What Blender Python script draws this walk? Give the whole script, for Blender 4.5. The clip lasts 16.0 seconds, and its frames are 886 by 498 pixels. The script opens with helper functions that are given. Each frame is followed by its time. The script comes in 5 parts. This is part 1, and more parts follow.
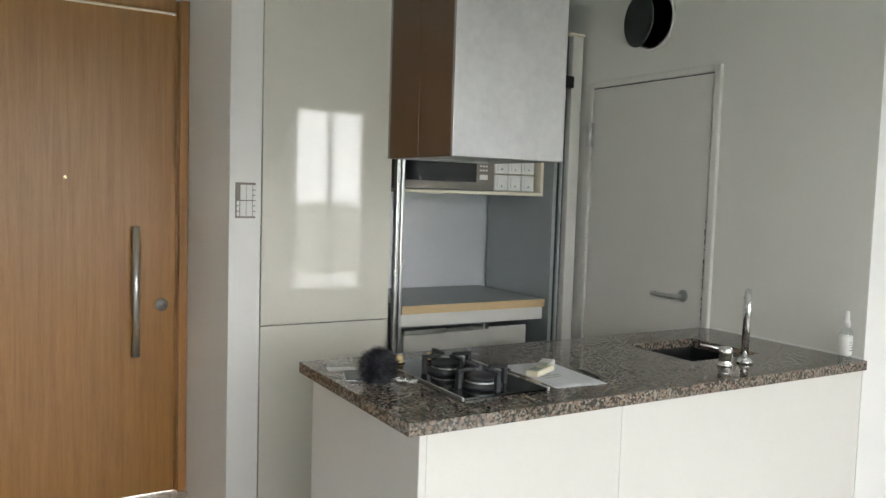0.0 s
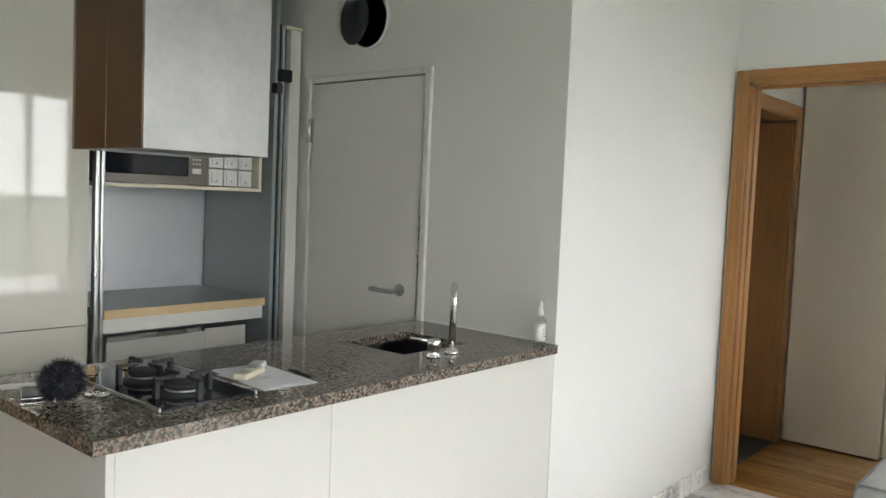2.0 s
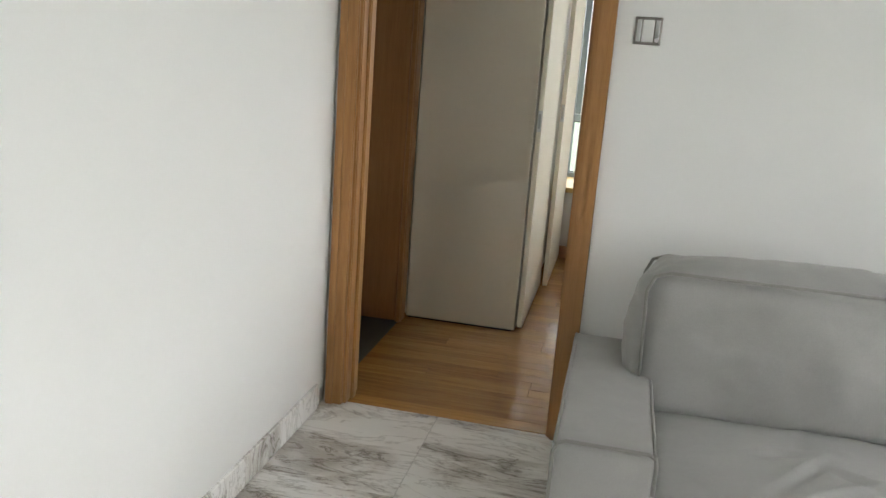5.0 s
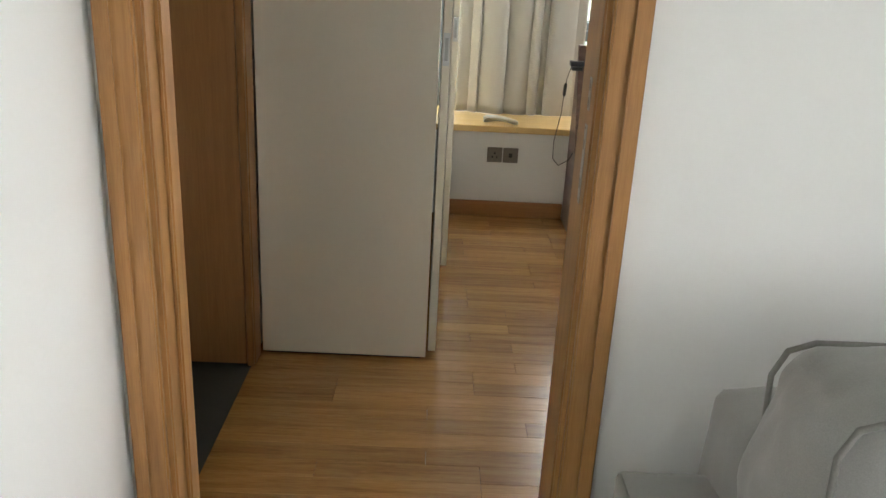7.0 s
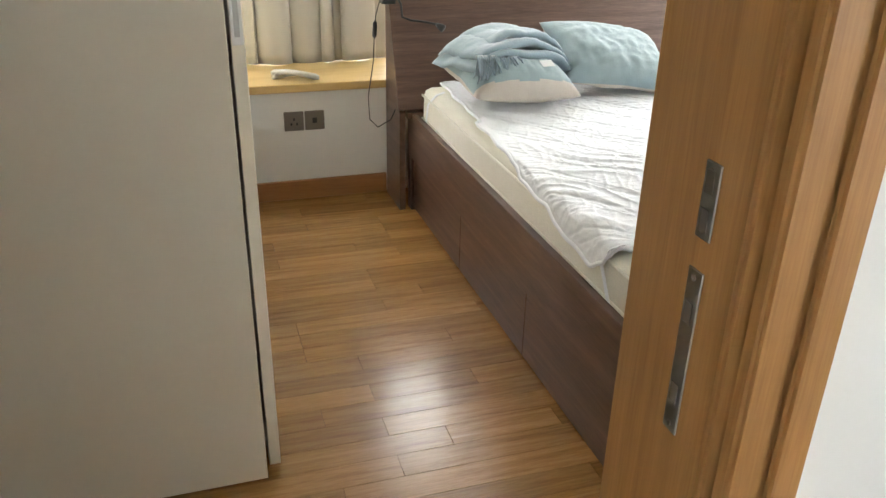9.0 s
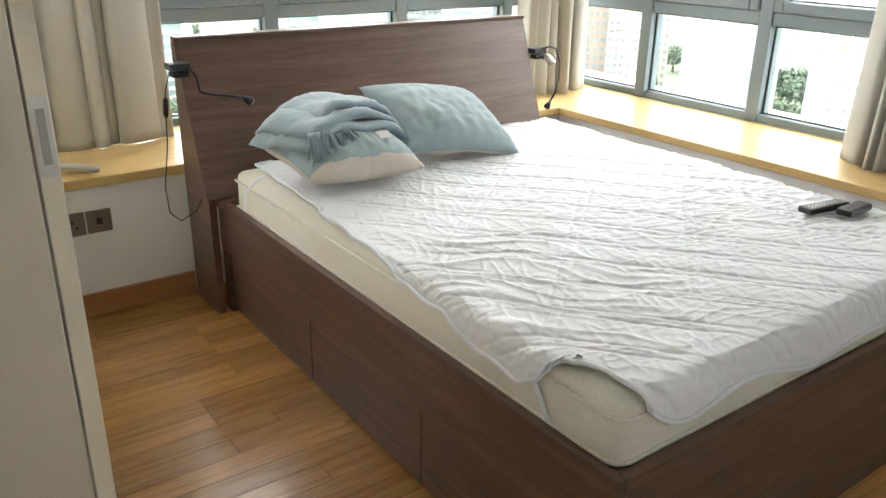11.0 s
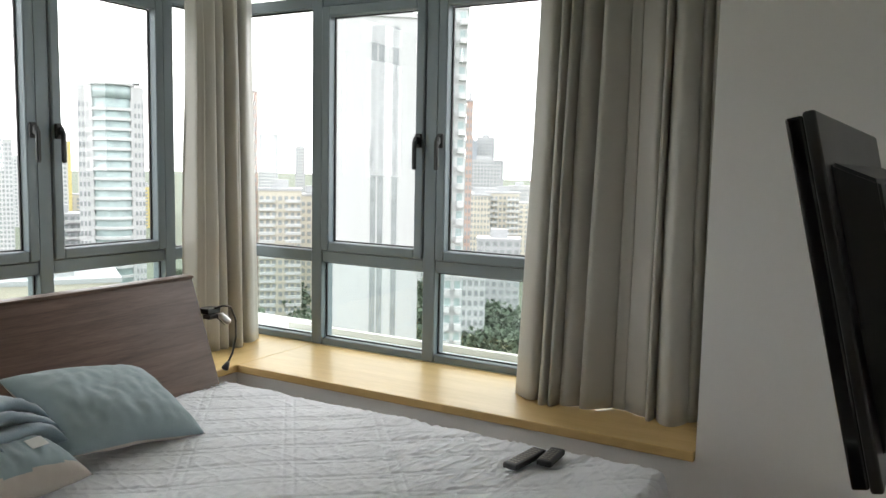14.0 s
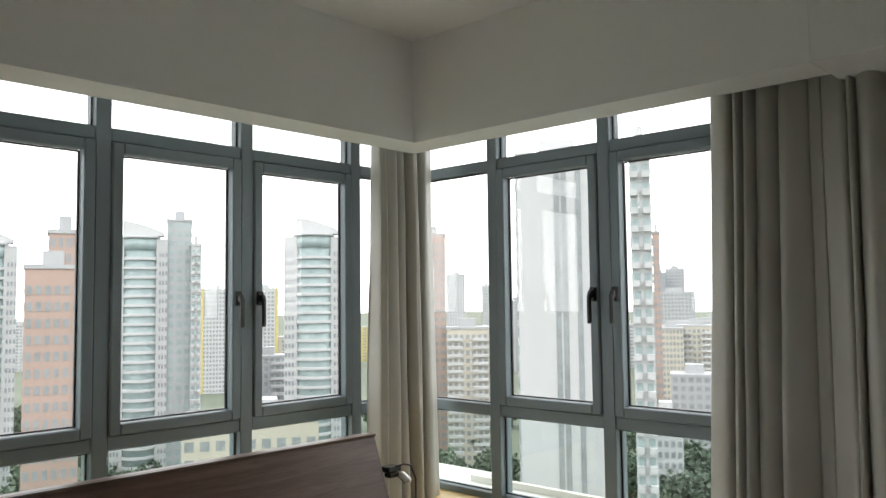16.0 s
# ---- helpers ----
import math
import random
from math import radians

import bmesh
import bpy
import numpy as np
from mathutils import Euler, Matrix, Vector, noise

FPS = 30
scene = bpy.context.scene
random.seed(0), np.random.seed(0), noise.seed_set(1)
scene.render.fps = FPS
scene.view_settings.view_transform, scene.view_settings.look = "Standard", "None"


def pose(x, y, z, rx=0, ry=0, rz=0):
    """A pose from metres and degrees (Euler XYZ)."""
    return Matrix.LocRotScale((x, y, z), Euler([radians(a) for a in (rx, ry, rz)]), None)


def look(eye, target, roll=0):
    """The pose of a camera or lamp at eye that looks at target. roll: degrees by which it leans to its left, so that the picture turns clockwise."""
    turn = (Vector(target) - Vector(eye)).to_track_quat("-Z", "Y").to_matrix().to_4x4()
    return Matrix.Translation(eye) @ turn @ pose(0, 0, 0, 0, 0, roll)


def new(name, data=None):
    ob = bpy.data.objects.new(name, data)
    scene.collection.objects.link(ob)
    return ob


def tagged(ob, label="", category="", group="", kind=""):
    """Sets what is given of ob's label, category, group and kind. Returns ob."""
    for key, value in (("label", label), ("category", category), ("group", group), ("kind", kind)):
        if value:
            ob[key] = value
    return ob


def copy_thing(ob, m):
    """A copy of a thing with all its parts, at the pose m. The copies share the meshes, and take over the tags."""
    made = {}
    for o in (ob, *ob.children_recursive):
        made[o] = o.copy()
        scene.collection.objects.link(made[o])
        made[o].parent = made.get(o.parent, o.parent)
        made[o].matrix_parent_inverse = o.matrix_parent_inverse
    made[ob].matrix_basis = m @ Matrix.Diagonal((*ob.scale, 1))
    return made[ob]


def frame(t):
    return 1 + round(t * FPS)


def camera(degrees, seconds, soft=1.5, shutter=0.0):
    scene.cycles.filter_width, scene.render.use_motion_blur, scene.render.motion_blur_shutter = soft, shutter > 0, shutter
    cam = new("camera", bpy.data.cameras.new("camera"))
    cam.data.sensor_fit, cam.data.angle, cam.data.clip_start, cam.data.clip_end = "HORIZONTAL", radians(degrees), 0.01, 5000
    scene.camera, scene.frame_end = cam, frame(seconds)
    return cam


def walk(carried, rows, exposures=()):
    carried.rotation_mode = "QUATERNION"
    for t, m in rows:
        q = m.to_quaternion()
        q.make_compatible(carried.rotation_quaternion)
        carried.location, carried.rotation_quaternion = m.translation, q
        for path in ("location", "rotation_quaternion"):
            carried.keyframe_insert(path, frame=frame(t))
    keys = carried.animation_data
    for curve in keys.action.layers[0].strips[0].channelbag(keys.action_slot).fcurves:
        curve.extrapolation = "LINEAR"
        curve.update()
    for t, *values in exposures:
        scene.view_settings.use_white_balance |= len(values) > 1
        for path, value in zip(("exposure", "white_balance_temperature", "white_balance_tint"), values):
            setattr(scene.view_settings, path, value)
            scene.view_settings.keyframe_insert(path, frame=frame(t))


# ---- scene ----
cam = camera(58.1, 16.0)

PATH = [
    (0, (1.858, -1.036, 1.487), (0.143, -0.017, 1.343), 1.8),
    (0.5, (1.865, -1.022, 1.492), (0.194, 0.072, 1.377), 2.0),
    (1, (1.88, -1.016, 1.487), (0.294, 0.2, 1.394), 2.4),
    (1.5, (1.879, -0.988, 1.492), (0.417, 0.374, 1.402), 2.5),
    (2, (1.875, -0.947, 1.493), (0.579, 0.571, 1.362), 2.4),
    (2.5, (1.898, -0.799, 1.476), (0.767, 0.838, 1.274), 2.3),
    (3, (1.858, -0.631, 1.451), (0.917, 1.112, 1.177), 2.7),
    (3.5, (1.727, -0.396, 1.437), (0.968, 1.424, 1.103), 2.5),
    (3.7, (1.667, -0.282, 1.438), (0.98, 1.558, 1.058), 2.9),
    (5.8, (1.046, 1.109, 1.266), (0.86, 3.038, 0.769), 3.0),
    (6, (1.012, 1.234, 1.281), (0.904, 3.163, 0.762), 2.6),
    (6.5, (0.931, 1.572, 1.307), (0.931, 3.487, 0.73), 2.9),
    (7, (0.835, 1.904, 1.307), (0.869, 3.788, 0.636), 3.0),
    (7.5, (0.787, 2.214, 1.322), (0.975, 4.066, 0.591), 4.0),
    (8, (0.765, 2.501, 1.322), (1.025, 4.315, 0.521), 4.9),
    (8.2, (0.801, 2.595, 1.331), (1.11, 4.378, 0.48), 3.8),
    (10.3, (0.685, 3.248, 1.278), (1.573, 4.844, 0.463), 1.9),
    (10.5, (0.692, 3.298, 1.293), (1.607, 4.883, 0.488), 1.6),
    (11, (0.696, 3.38, 1.305), (1.786, 4.881, 0.556), 0.9),
    (11.5, (0.709, 3.452, 1.311), (2.035, 4.765, 0.59), 2.3),
    (12, (0.753, 3.502, 1.317), (2.192, 4.727, 0.661), 2.1),
    (12.5, (0.76, 3.547, 1.354), (2.305, 4.699, 0.821), 1.9),
    (13, (0.777, 3.583, 1.374), (2.438, 4.606, 0.934), 1.9),
    (13.5, (0.778, 3.593, 1.398), (2.484, 4.582, 1.062), 1.7),
    (14, (0.779, 3.6, 1.424), (2.506, 4.588, 1.215), 1.2),
    (14.5, (0.799, 3.591, 1.449), (2.515, 4.614, 1.359), 0.2),
    (15, (0.81, 3.566, 1.467), (2.483, 4.66, 1.516), -0.6),
    (15.5, (0.806, 3.554, 1.479), (2.388, 4.772, 1.596), -0.7),
    (16, (0.787, 3.545, 1.51), (2.245, 4.908, 1.64), -0.7),
]
walk(cam, [(t, look(eye, target, roll)) for t, eye, target, roll in PATH],
     exposures=[(0.0, 0.62), (2.0, 0.55), (3.5, 0.35), (6.0, 0.45), (7.0, 0.68), (8.2, 1.05), (10.5, 0.88), (11.5, 0.52), (12.5, 0.12), (13.5, -0.4), (14.5, -0.75), (16.0, -0.95)])

# ---- light ----
world = bpy.data.worlds.new("overcast_sky")
scene.world = world
world.use_nodes = True
wn = world.node_tree.nodes
sky = wn.new("ShaderNodeTexSky")
sky.sky_type = "NISHITA"
sky.sun_disc = False
sky.sun_elevation = radians(52)
sky.sun_rotation = radians(60)
sky.dust_density = 6.0
sky.air_density = 1.5
sky_mix = wn.new("ShaderNodeMix")
sky_mix.data_type = "RGBA"
sky_mix.inputs[0].default_value = 0.9
sky_mix.inputs[7].default_value = (47.0, 47.4, 48.4, 1)
world.node_tree.links.new(sky.outputs[0], sky_mix.inputs[6])
world.node_tree.links.new(sky_mix.outputs[2], wn["Background"].inputs[0])
wn["Background"].inputs[1].default_value = 0.15
sun = new("sun", bpy.data.lights.new("sun", "SUN"))
sun.data.energy = 0.8
sun.data.angle = radians(25)
sun.data.color = (1.0, 0.96, 0.9)
sun.matrix_world = look((60, 35, 90), (0, 0, 0))


def window_light(name, eye, target, w, h, watts, color=(0.89, 0.94, 1.0)):
    ld = bpy.data.lights.new(name, "AREA")
    ld.shape, ld.size, ld.size_y, ld.energy, ld.color = "RECTANGLE", w, h, watts, color
    ob = new(name, ld)
    ob.matrix_world = look(eye, target)
    return ob


# daylight in the living room's glazed side, behind the walker
window_light("living_window_light", (4.08, -0.5, 1.40), (0, -0.5, 1.3), 3.2, 1.8, 4.0)
window_light("balcony_door_light", (4.08, 2.5, 1.38), (0, 2.5, 1.3), 0.86, 1.9, 0.5)

# ---- materials ----


def nodes_of(name):
    m = bpy.data.materials.new(name)
    m.use_nodes = True
    nt = m.node_tree
    return m, nt, nt.nodes["Principled BSDF"]


def put_bump(nt, bsdf, height, strength, distance):
    b = nt.nodes.new("ShaderNodeBump")
    b.inputs["Strength"].default_value = strength
    b.inputs["Distance"].default_value = distance
    nt.links.new(height, b.inputs["Height"])
    nt.links.new(b.outputs[0], bsdf.inputs["Normal"])


def coords(nt, scale=(1, 1, 1), rot=(0, 0, 0)):
    tc = nt.nodes.new("ShaderNodeTexCoord")
    mp = nt.nodes.new("ShaderNodeMapping")
    mp.inputs["Scale"].default_value = scale
    mp.inputs["Rotation"].default_value = rot
    nt.links.new(tc.outputs["Object"], mp.inputs[0])
    return mp.outputs[0]


def noise_tex(nt, vec, scale, detail=4.0, rough=0.55, distort=0.0):
    n = nt.nodes.new("ShaderNodeTexNoise")
    n.inputs["Scale"].default_value = scale
    n.inputs["Detail"].default_value = detail
    n.inputs["Roughness"].default_value = rough
    n.inputs["Distortion"].default_value = distort
    nt.links.new(vec, n.inputs["Vector"])
    return n.outputs["Fac"]


def ramp(nt, fac, stops):
    r = nt.nodes.new("ShaderNodeValToRGB")
    el = r.color_ramp.elements
    while len(el) < len(stops):
        el.new(0.5)
    for e, (p, c) in zip(el, stops):
        e.position, e.color = p, (*c, 1)
    nt.links.new(fac, r.inputs[0])
    return r.outputs[0]


def mix(nt, fac, a, b, mode="MIX"):
    m = nt.nodes.new("ShaderNodeMix")
    m.data_type, m.blend_type = "RGBA", mode
    for sock, v in ((m.inputs[0], fac), (m.inputs[6], a), (m.inputs[7], b)):
        if isinstance(v, (int, float)):
            sock.default_value = v
        elif isinstance(v, tuple):
            sock.default_value = (*v, 1)
        else:
            nt.links.new(v, sock)
    return m.outputs[2]


def math_node(nt, op, a, b=0.0):
    m = nt.nodes.new("ShaderNodeMath")
    m.operation = op
    for sock, v in zip(m.inputs, (a, b)):
        if isinstance(v, (int, float)):
            sock.default_value = v
        else:
            nt.links.new(v, sock)
    return m.outputs[0]


def shade(c, k):
    return tuple(min(1.0, v * k) for v in c)


def plain(name, color, rough=0.5, metal=0.0, vary=0.06, scale=3.0, grain=60.0, bump=0.05, coat=0.0):
    """Paint, plastic or metal: a base colour with soft blotches, fine grain and slightly uneven gloss."""
    m, nt, b = nodes_of(name)
    v = coords(nt)
    big, fine = noise_tex(nt, v, scale), noise_tex(nt, v, grain, 2.0)
    col = ramp(nt, big, [(0.3, shade(color, 1 - vary)), (0.7, shade(color, 1 + vary))])
    col = mix(nt, 0.25, col, ramp(nt, fine, [(0.3, shade(color, 1 - vary)), (0.7, shade(color, 1 + vary))]))
    nt.links.new(col, b.inputs["Base Color"])
    r = nt.nodes.new("ShaderNodeMapRange")
    r.inputs[3].default_value, r.inputs[4].default_value = rough * 0.88, min(1, rough * 1.12)
    nt.links.new(big, r.inputs[0])
    nt.links.new(r.outputs[0], b.inputs["Roughness"])
    b.inputs["Metallic"].default_value = metal
    b.inputs["Coat Weight"].default_value = coat
    if bump:
        put_bump(nt, b, fine, bump, 0.002)
    return m


def wood(name, dark, mid, light, along=0, rough=0.4, stretch=14.0, scale=2.2, coat=0.0, per_piece=0.0):
    """Wood whose grain runs along one axis; per_piece shifts tone and figure from board to board."""
    m, nt, b = nodes_of(name)
    s = [stretch] * 3
    s[along] = 1.0
    v = coords(nt, tuple(s))
    if per_piece:
        info = nt.nodes.new("ShaderNodeObjectInfo")
        off = nt.nodes.new("ShaderNodeVectorMath")
        off.operation = "ADD"
        sc = math_node(nt, "MULTIPLY", info.outputs["Random"], 47.0)
        nt.links.new(v, off.inputs[0])
        nt.links.new(sc, off.inputs[1])
        v = off.outputs[0]
    fig = noise_tex(nt, v, scale, 6.0, 0.6, 0.6)
    fine = noise_tex(nt, v, scale * 9, 3.0, 0.6)
    col = ramp(nt, fig, [(0.3, dark), (0.5, mid), (0.72, light)])
    col = mix(nt, 0.3, col, ramp(nt, fine, [(0.35, dark), (0.65, light)]))
    if per_piece:
        tone = ramp(nt, info.outputs["Random"], [(0.0, (1 - per_piece,) * 3), (1.0, (1.0, 1.0, 1.0))])
        col = mix(nt, 1.0, col, tone, "MULTIPLY")
    nt.links.new(col, b.inputs["Base Color"])
    b.inputs["Roughness"].default_value = rough
    b.inputs["Coat Weight"].default_value = coat
    b.inputs["Coat Roughness"].default_value = 0.15
    put_bump(nt, b, fine, 0.12, 0.001)
    return m


def fabric(name, color, rough=0.85, weave=700.0, vary=0.08, sheen=0.2, crease=0.15):
    m, nt, b = nodes_of(name)
    v = coords(nt)
    big = noise_tex(nt, v, 5.0, 5.0)
    fine = noise_tex(nt, v, weave, 2.0)
    fold = noise_tex(nt, v, 22.0, 4.0, 0.6, 0.8)
    col = ramp(nt, big, [(0.3, shade(color, 1 - vary)), (0.7, shade(color, 1 + vary))])
    col = mix(nt, 0.3, col, ramp(nt, fine, [(0.3, shade(color, 0.75)), (0.7, shade(color, 1.2))]))
    nt.links.new(col, b.inputs["Base Color"])
    b.inputs["Roughness"].default_value = rough
    b.inputs["Sheen Weight"].default_value = sheen
    h = math_node(nt, "ADD", math_node(nt, "MULTIPLY", fold, crease), math_node(nt, "MULTIPLY", fine, 0.12))
    put_bump(nt, b, h, 0.4, 0.01)
    return m


WALL = plain("wall_paint", (0.82, 0.82, 0.80), 0.55, vary=0.02, scale=1.2, grain=140, bump=0.06)
CEIL = plain("ceiling_paint", (0.86, 0.86, 0.845), 0.75, vary=0.02, bump=0.05)
# kitchen and bathroom walls: the white paint with shade darkened into its colour
KWALL = plain("kitchen_wall_shaded", (0.74, 0.74, 0.70), 0.5, vary=0.03, scale=1.5, grain=120, bump=0.08)
DOORPAINT = plain("door_paint", (0.70, 0.69, 0.65), 0.42, vary=0.03, scale=2.0, grain=90, bump=0.05)
GLOSS = plain("gloss_cabinet", (0.76, 0.74, 0.67), 0.05, vary=0.02, scale=1.0, grain=8, bump=0.0, coat=0.6)
ISLAND = plain("island_panel", (0.68, 0.67, 0.635), 0.35, vary=0.02, scale=1.5, bump=0.02)
CREAM = plain("wardrobe_cream", (0.79, 0.735, 0.62), 0.38, vary=0.03, scale=1.5, grain=40, bump=0.03)
STEEL = plain("brushed_steel", (0.62, 0.62, 0.61), 0.28, 1.0, vary=0.10, scale=4, grain=30, bump=0.02)
HOODSTEEL = plain("hood_steel", (0.40, 0.40, 0.395), 0.34, 1.0, vary=0.12, scale=5, grain=40, bump=0.03)
CHROME = plain("chrome", (0.82, 0.82, 0.82), 0.08, 1.0, vary=0.03, bump=0.0)
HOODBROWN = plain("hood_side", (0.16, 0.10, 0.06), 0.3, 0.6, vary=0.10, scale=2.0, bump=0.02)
ALU = plain("window_frame_grey", (0.20, 0.245, 0.27), 0.42, 0.1, vary=0.05, bump=0.03)
BLACK = plain("black_plastic", (0.018, 0.019, 0.02), 0.38, vary=0.15, bump=0.03)
BLACKGLASS = plain("black_glass", (0.012, 0.013, 0.016), 0.06, vary=0.1, bump=0.0, coat=0.5)
RUBBER = plain("black_iron", (0.03, 0.032, 0.036), 0.55, vary=0.2, grain=200, bump=0.1)
WHITEPL = plain("white_plastic", (0.78, 0.78, 0.76), 0.35, vary=0.03, bump=0.02)
CREAMPL = plain("cream_plastic", (0.80, 0.75, 0.60), 0.4, vary=0.03, bump=0.02)
GREYPL = plain("grey_metal_plate", (0.22, 0.20, 0.18), 0.35, 0.6, vary=0.06, bump=0.02)
DARKNICHE = plain("niche_grey_panel", (0.34, 0.37, 0.38), 0.4, vary=0.04, scale=2, bump=0.02)
SILVERNICHE = plain("niche_back_panel", (0.72, 0.74, 0.78), 0.3, 0.3, vary=0.04, scale=2, bump=0.02)
BATHTILE = plain("dark_slate_floor", (0.05, 0.055, 0.05), 0.5, vary=0.2, scale=5, bump=0.1)
PAPER = plain("paper", (0.75, 0.76, 0.80), 0.6, vary=0.05, scale=12, bump=0.02)
GREENPRINT = plain("printed_panel", (0.36, 0.40, 0.34), 0.4, vary=0.25, scale=60, bump=0.0)
BARINK = plain("print_ink", (0.16, 0.16, 0.17), 0.5, vary=0.1, bump=0.0)
BRASS = plain("gold_knob", (0.70, 0.55, 0.32), 0.25, 1.0, vary=0.05, bump=0.0)
CONCRETE = plain("ledge_concrete", (0.55, 0.54, 0.50), 0.8, vary=0.12, scale=3, bump=0.2)
ENTRYWOOD = wood("entry_veneer", (0.27, 0.122, 0.027), (0.345, 0.168, 0.040), (0.40, 0.21, 0.056), 2, 0.35, 22.0, 1.6)
CASEWOOD = wood("casing_timber", (0.29, 0.135, 0.042), (0.39, 0.195, 0.064), (0.47, 0.25, 0.09), 2, 0.4, 26.0, 1.8)
CASEWOODX = wood("casing_timber_head", (0.29, 0.135, 0.042), (0.39, 0.195, 0.064), (0.47, 0.25, 0.09), 0, 0.4, 26.0, 1.8)
BATHDOOR = wood("bath_door_veneer", (0.27, 0.125, 0.045), (0.34, 0.165, 0.06), (0.40, 0.20, 0.075), 2, 0.42, 24.0, 1.5)
PLANK = wood("floor_oak", (0.31, 0.145, 0.04), (0.50, 0.26, 0.08), (0.62, 0.35, 0.125), 0, 0.27, 16.0, 3.0, 0.35, 0.33)
BASEWOOD = wood("skirting_timber", (0.28, 0.13, 0.05), (0.36, 0.17, 0.065), (0.42, 0.21, 0.08), 0, 0.4, 20.0, 2.0)
BASEWOODY = wood("skirting_timber_side", (0.28, 0.13, 0.05), (0.36, 0.17, 0.065), (0.42, 0.21, 0.08), 1, 0.4, 20.0, 2.0)
SILLX = wood("sill_veneer", (0.56, 0.37, 0.14), (0.64, 0.44, 0.18), (0.70, 0.50, 0.22), 0, 0.42, 10.0, 1.5, 0.1)
SILLY = wood("sill_veneer_side", (0.56, 0.37, 0.14), (0.64, 0.44, 0.18), (0.70, 0.50, 0.22), 1, 0.42, 10.0, 1.5, 0.1)
WALNUTX = wood("walnut_laminate", (0.068, 0.037, 0.026), (0.118, 0.066, 0.047), (0.190, 0.115, 0.085), 0, 0.36, 18.0, 1.8)
WALNUTY = wood("walnut_laminate_side", (0.068, 0.037, 0.026), (0.118, 0.066, 0.047), (0.190, 0.115, 0.085), 1, 0.36, 18.0, 1.8)
BIRCH = wood("birch_edge", (0.60, 0.44, 0.22), (0.68, 0.51, 0.28), (0.74, 0.58, 0.34), 1, 0.5, 10.0, 3.0)
SOFAFAB = fabric("sofa_cotton", (0.33, 0.327, 0.312), 0.9, 500, 0.07, 0.3, 0.35)
PIPING = fabric("sofa_piping", (0.25, 0.245, 0.225), 0.9, 800, 0.08, 0.2, 0.05)
CURTAIN = fabric("curtain_satin", (0.45, 0.435, 0.385), 0.34, 900, 0.05, 0.3, 0.10)
QUILT = fabric("quilted_cotton", (0.84, 0.86, 0.91), 0.9, 600, 0.015, 0.2, 0.25)
MATTRESS = fabric("mattress_ticking", (0.78, 0.75, 0.66), 0.85, 260, 0.04, 0.2, 0.12)
TEAL = fabric("teal_pillowcase", (0.29, 0.375, 0.395), 0.8, 700, 0.06, 0.3, 0.35)
BEIGECASE = fabric("beige_pillowcase", (0.58, 0.52, 0.45), 0.85, 700, 0.05, 0.3, 0.3)
THROW = fabric("blue_grey_throw", (0.26, 0.34, 0.385), 0.95, 300, 0.10, 0.5, 0.4)
FUR = fabric("dark_fur", (0.010, 0.009, 0.018), 0.8, 300, 0.2, 0.15, 0.0)


def coords_skew(nt, v):
    mp = nt.nodes.new("ShaderNodeMapping")
    mp.inputs["Rotation"].default_value = (0, 0, radians(38))
    mp.inputs["Scale"].default_value = (0.8, 2.6, 1.0)
    nt.links.new(v, mp.inputs[0])
    return mp.outputs[0]


def marble_mat():
    m, nt, b = nodes_of("marble")
    v = coords(nt)
    info = nt.nodes.new("ShaderNodeObjectInfo")
    off = nt.nodes.new("ShaderNodeVectorMath")
    off.operation = "ADD"
    nt.links.new(v, off.inputs[0])
    nt.links.new(math_node(nt, "MULTIPLY", info.outputs["Random"], 31.0), off.inputs[1])
    v = off.outputs[0]
    cloud = noise_tex(nt, coords_skew(nt, v), 1.5, 5.0, 0.55, 1.4)
    vein = noise_tex(nt, coords_skew(nt, v), 2.3, 9.0, 0.62, 2.6)
    fine = noise_tex(nt, coords_skew(nt, v), 6.5, 6.0, 0.6, 2.0)
    band = math_node(nt, "ABSOLUTE", math_node(nt, "SUBTRACT", vein, 0.5))
    thin = math_node(nt, "ABSOLUTE", math_node(nt, "SUBTRACT", fine, 0.5))
    white = (0.84, 0.83, 0.81)
    vcol = ramp(nt, band, [(0.0, (0.34, 0.31, 0.29)), (0.010, (0.58, 0.56, 0.53)), (0.035, white)])
    tcol = ramp(nt, thin, [(0.0, (0.55, 0.53, 0.50)), (0.02, white)])
    drift = ramp(nt, cloud, [(0.44, (1.0, 1.0, 1.0)), (0.52, (0.0, 0.0, 0.0))])
    vcol = mix(nt, drift, mix(nt, 0.55, white, vcol), mix(nt, 0.8, vcol, tcol, "MULTIPLY"))
    ccol = ramp(nt, cloud, [(0.34, (0.66, 0.63, 0.60)), (0.46, (0.93, 0.92, 0.91)), (0.68, (1.0, 1.0, 0.99))])
    nt.links.new(mix(nt, 1.0, ccol, vcol, "MULTIPLY"), b.inputs["Base Color"])
    b.inputs["Roughness"].default_value = 0.14
    return m


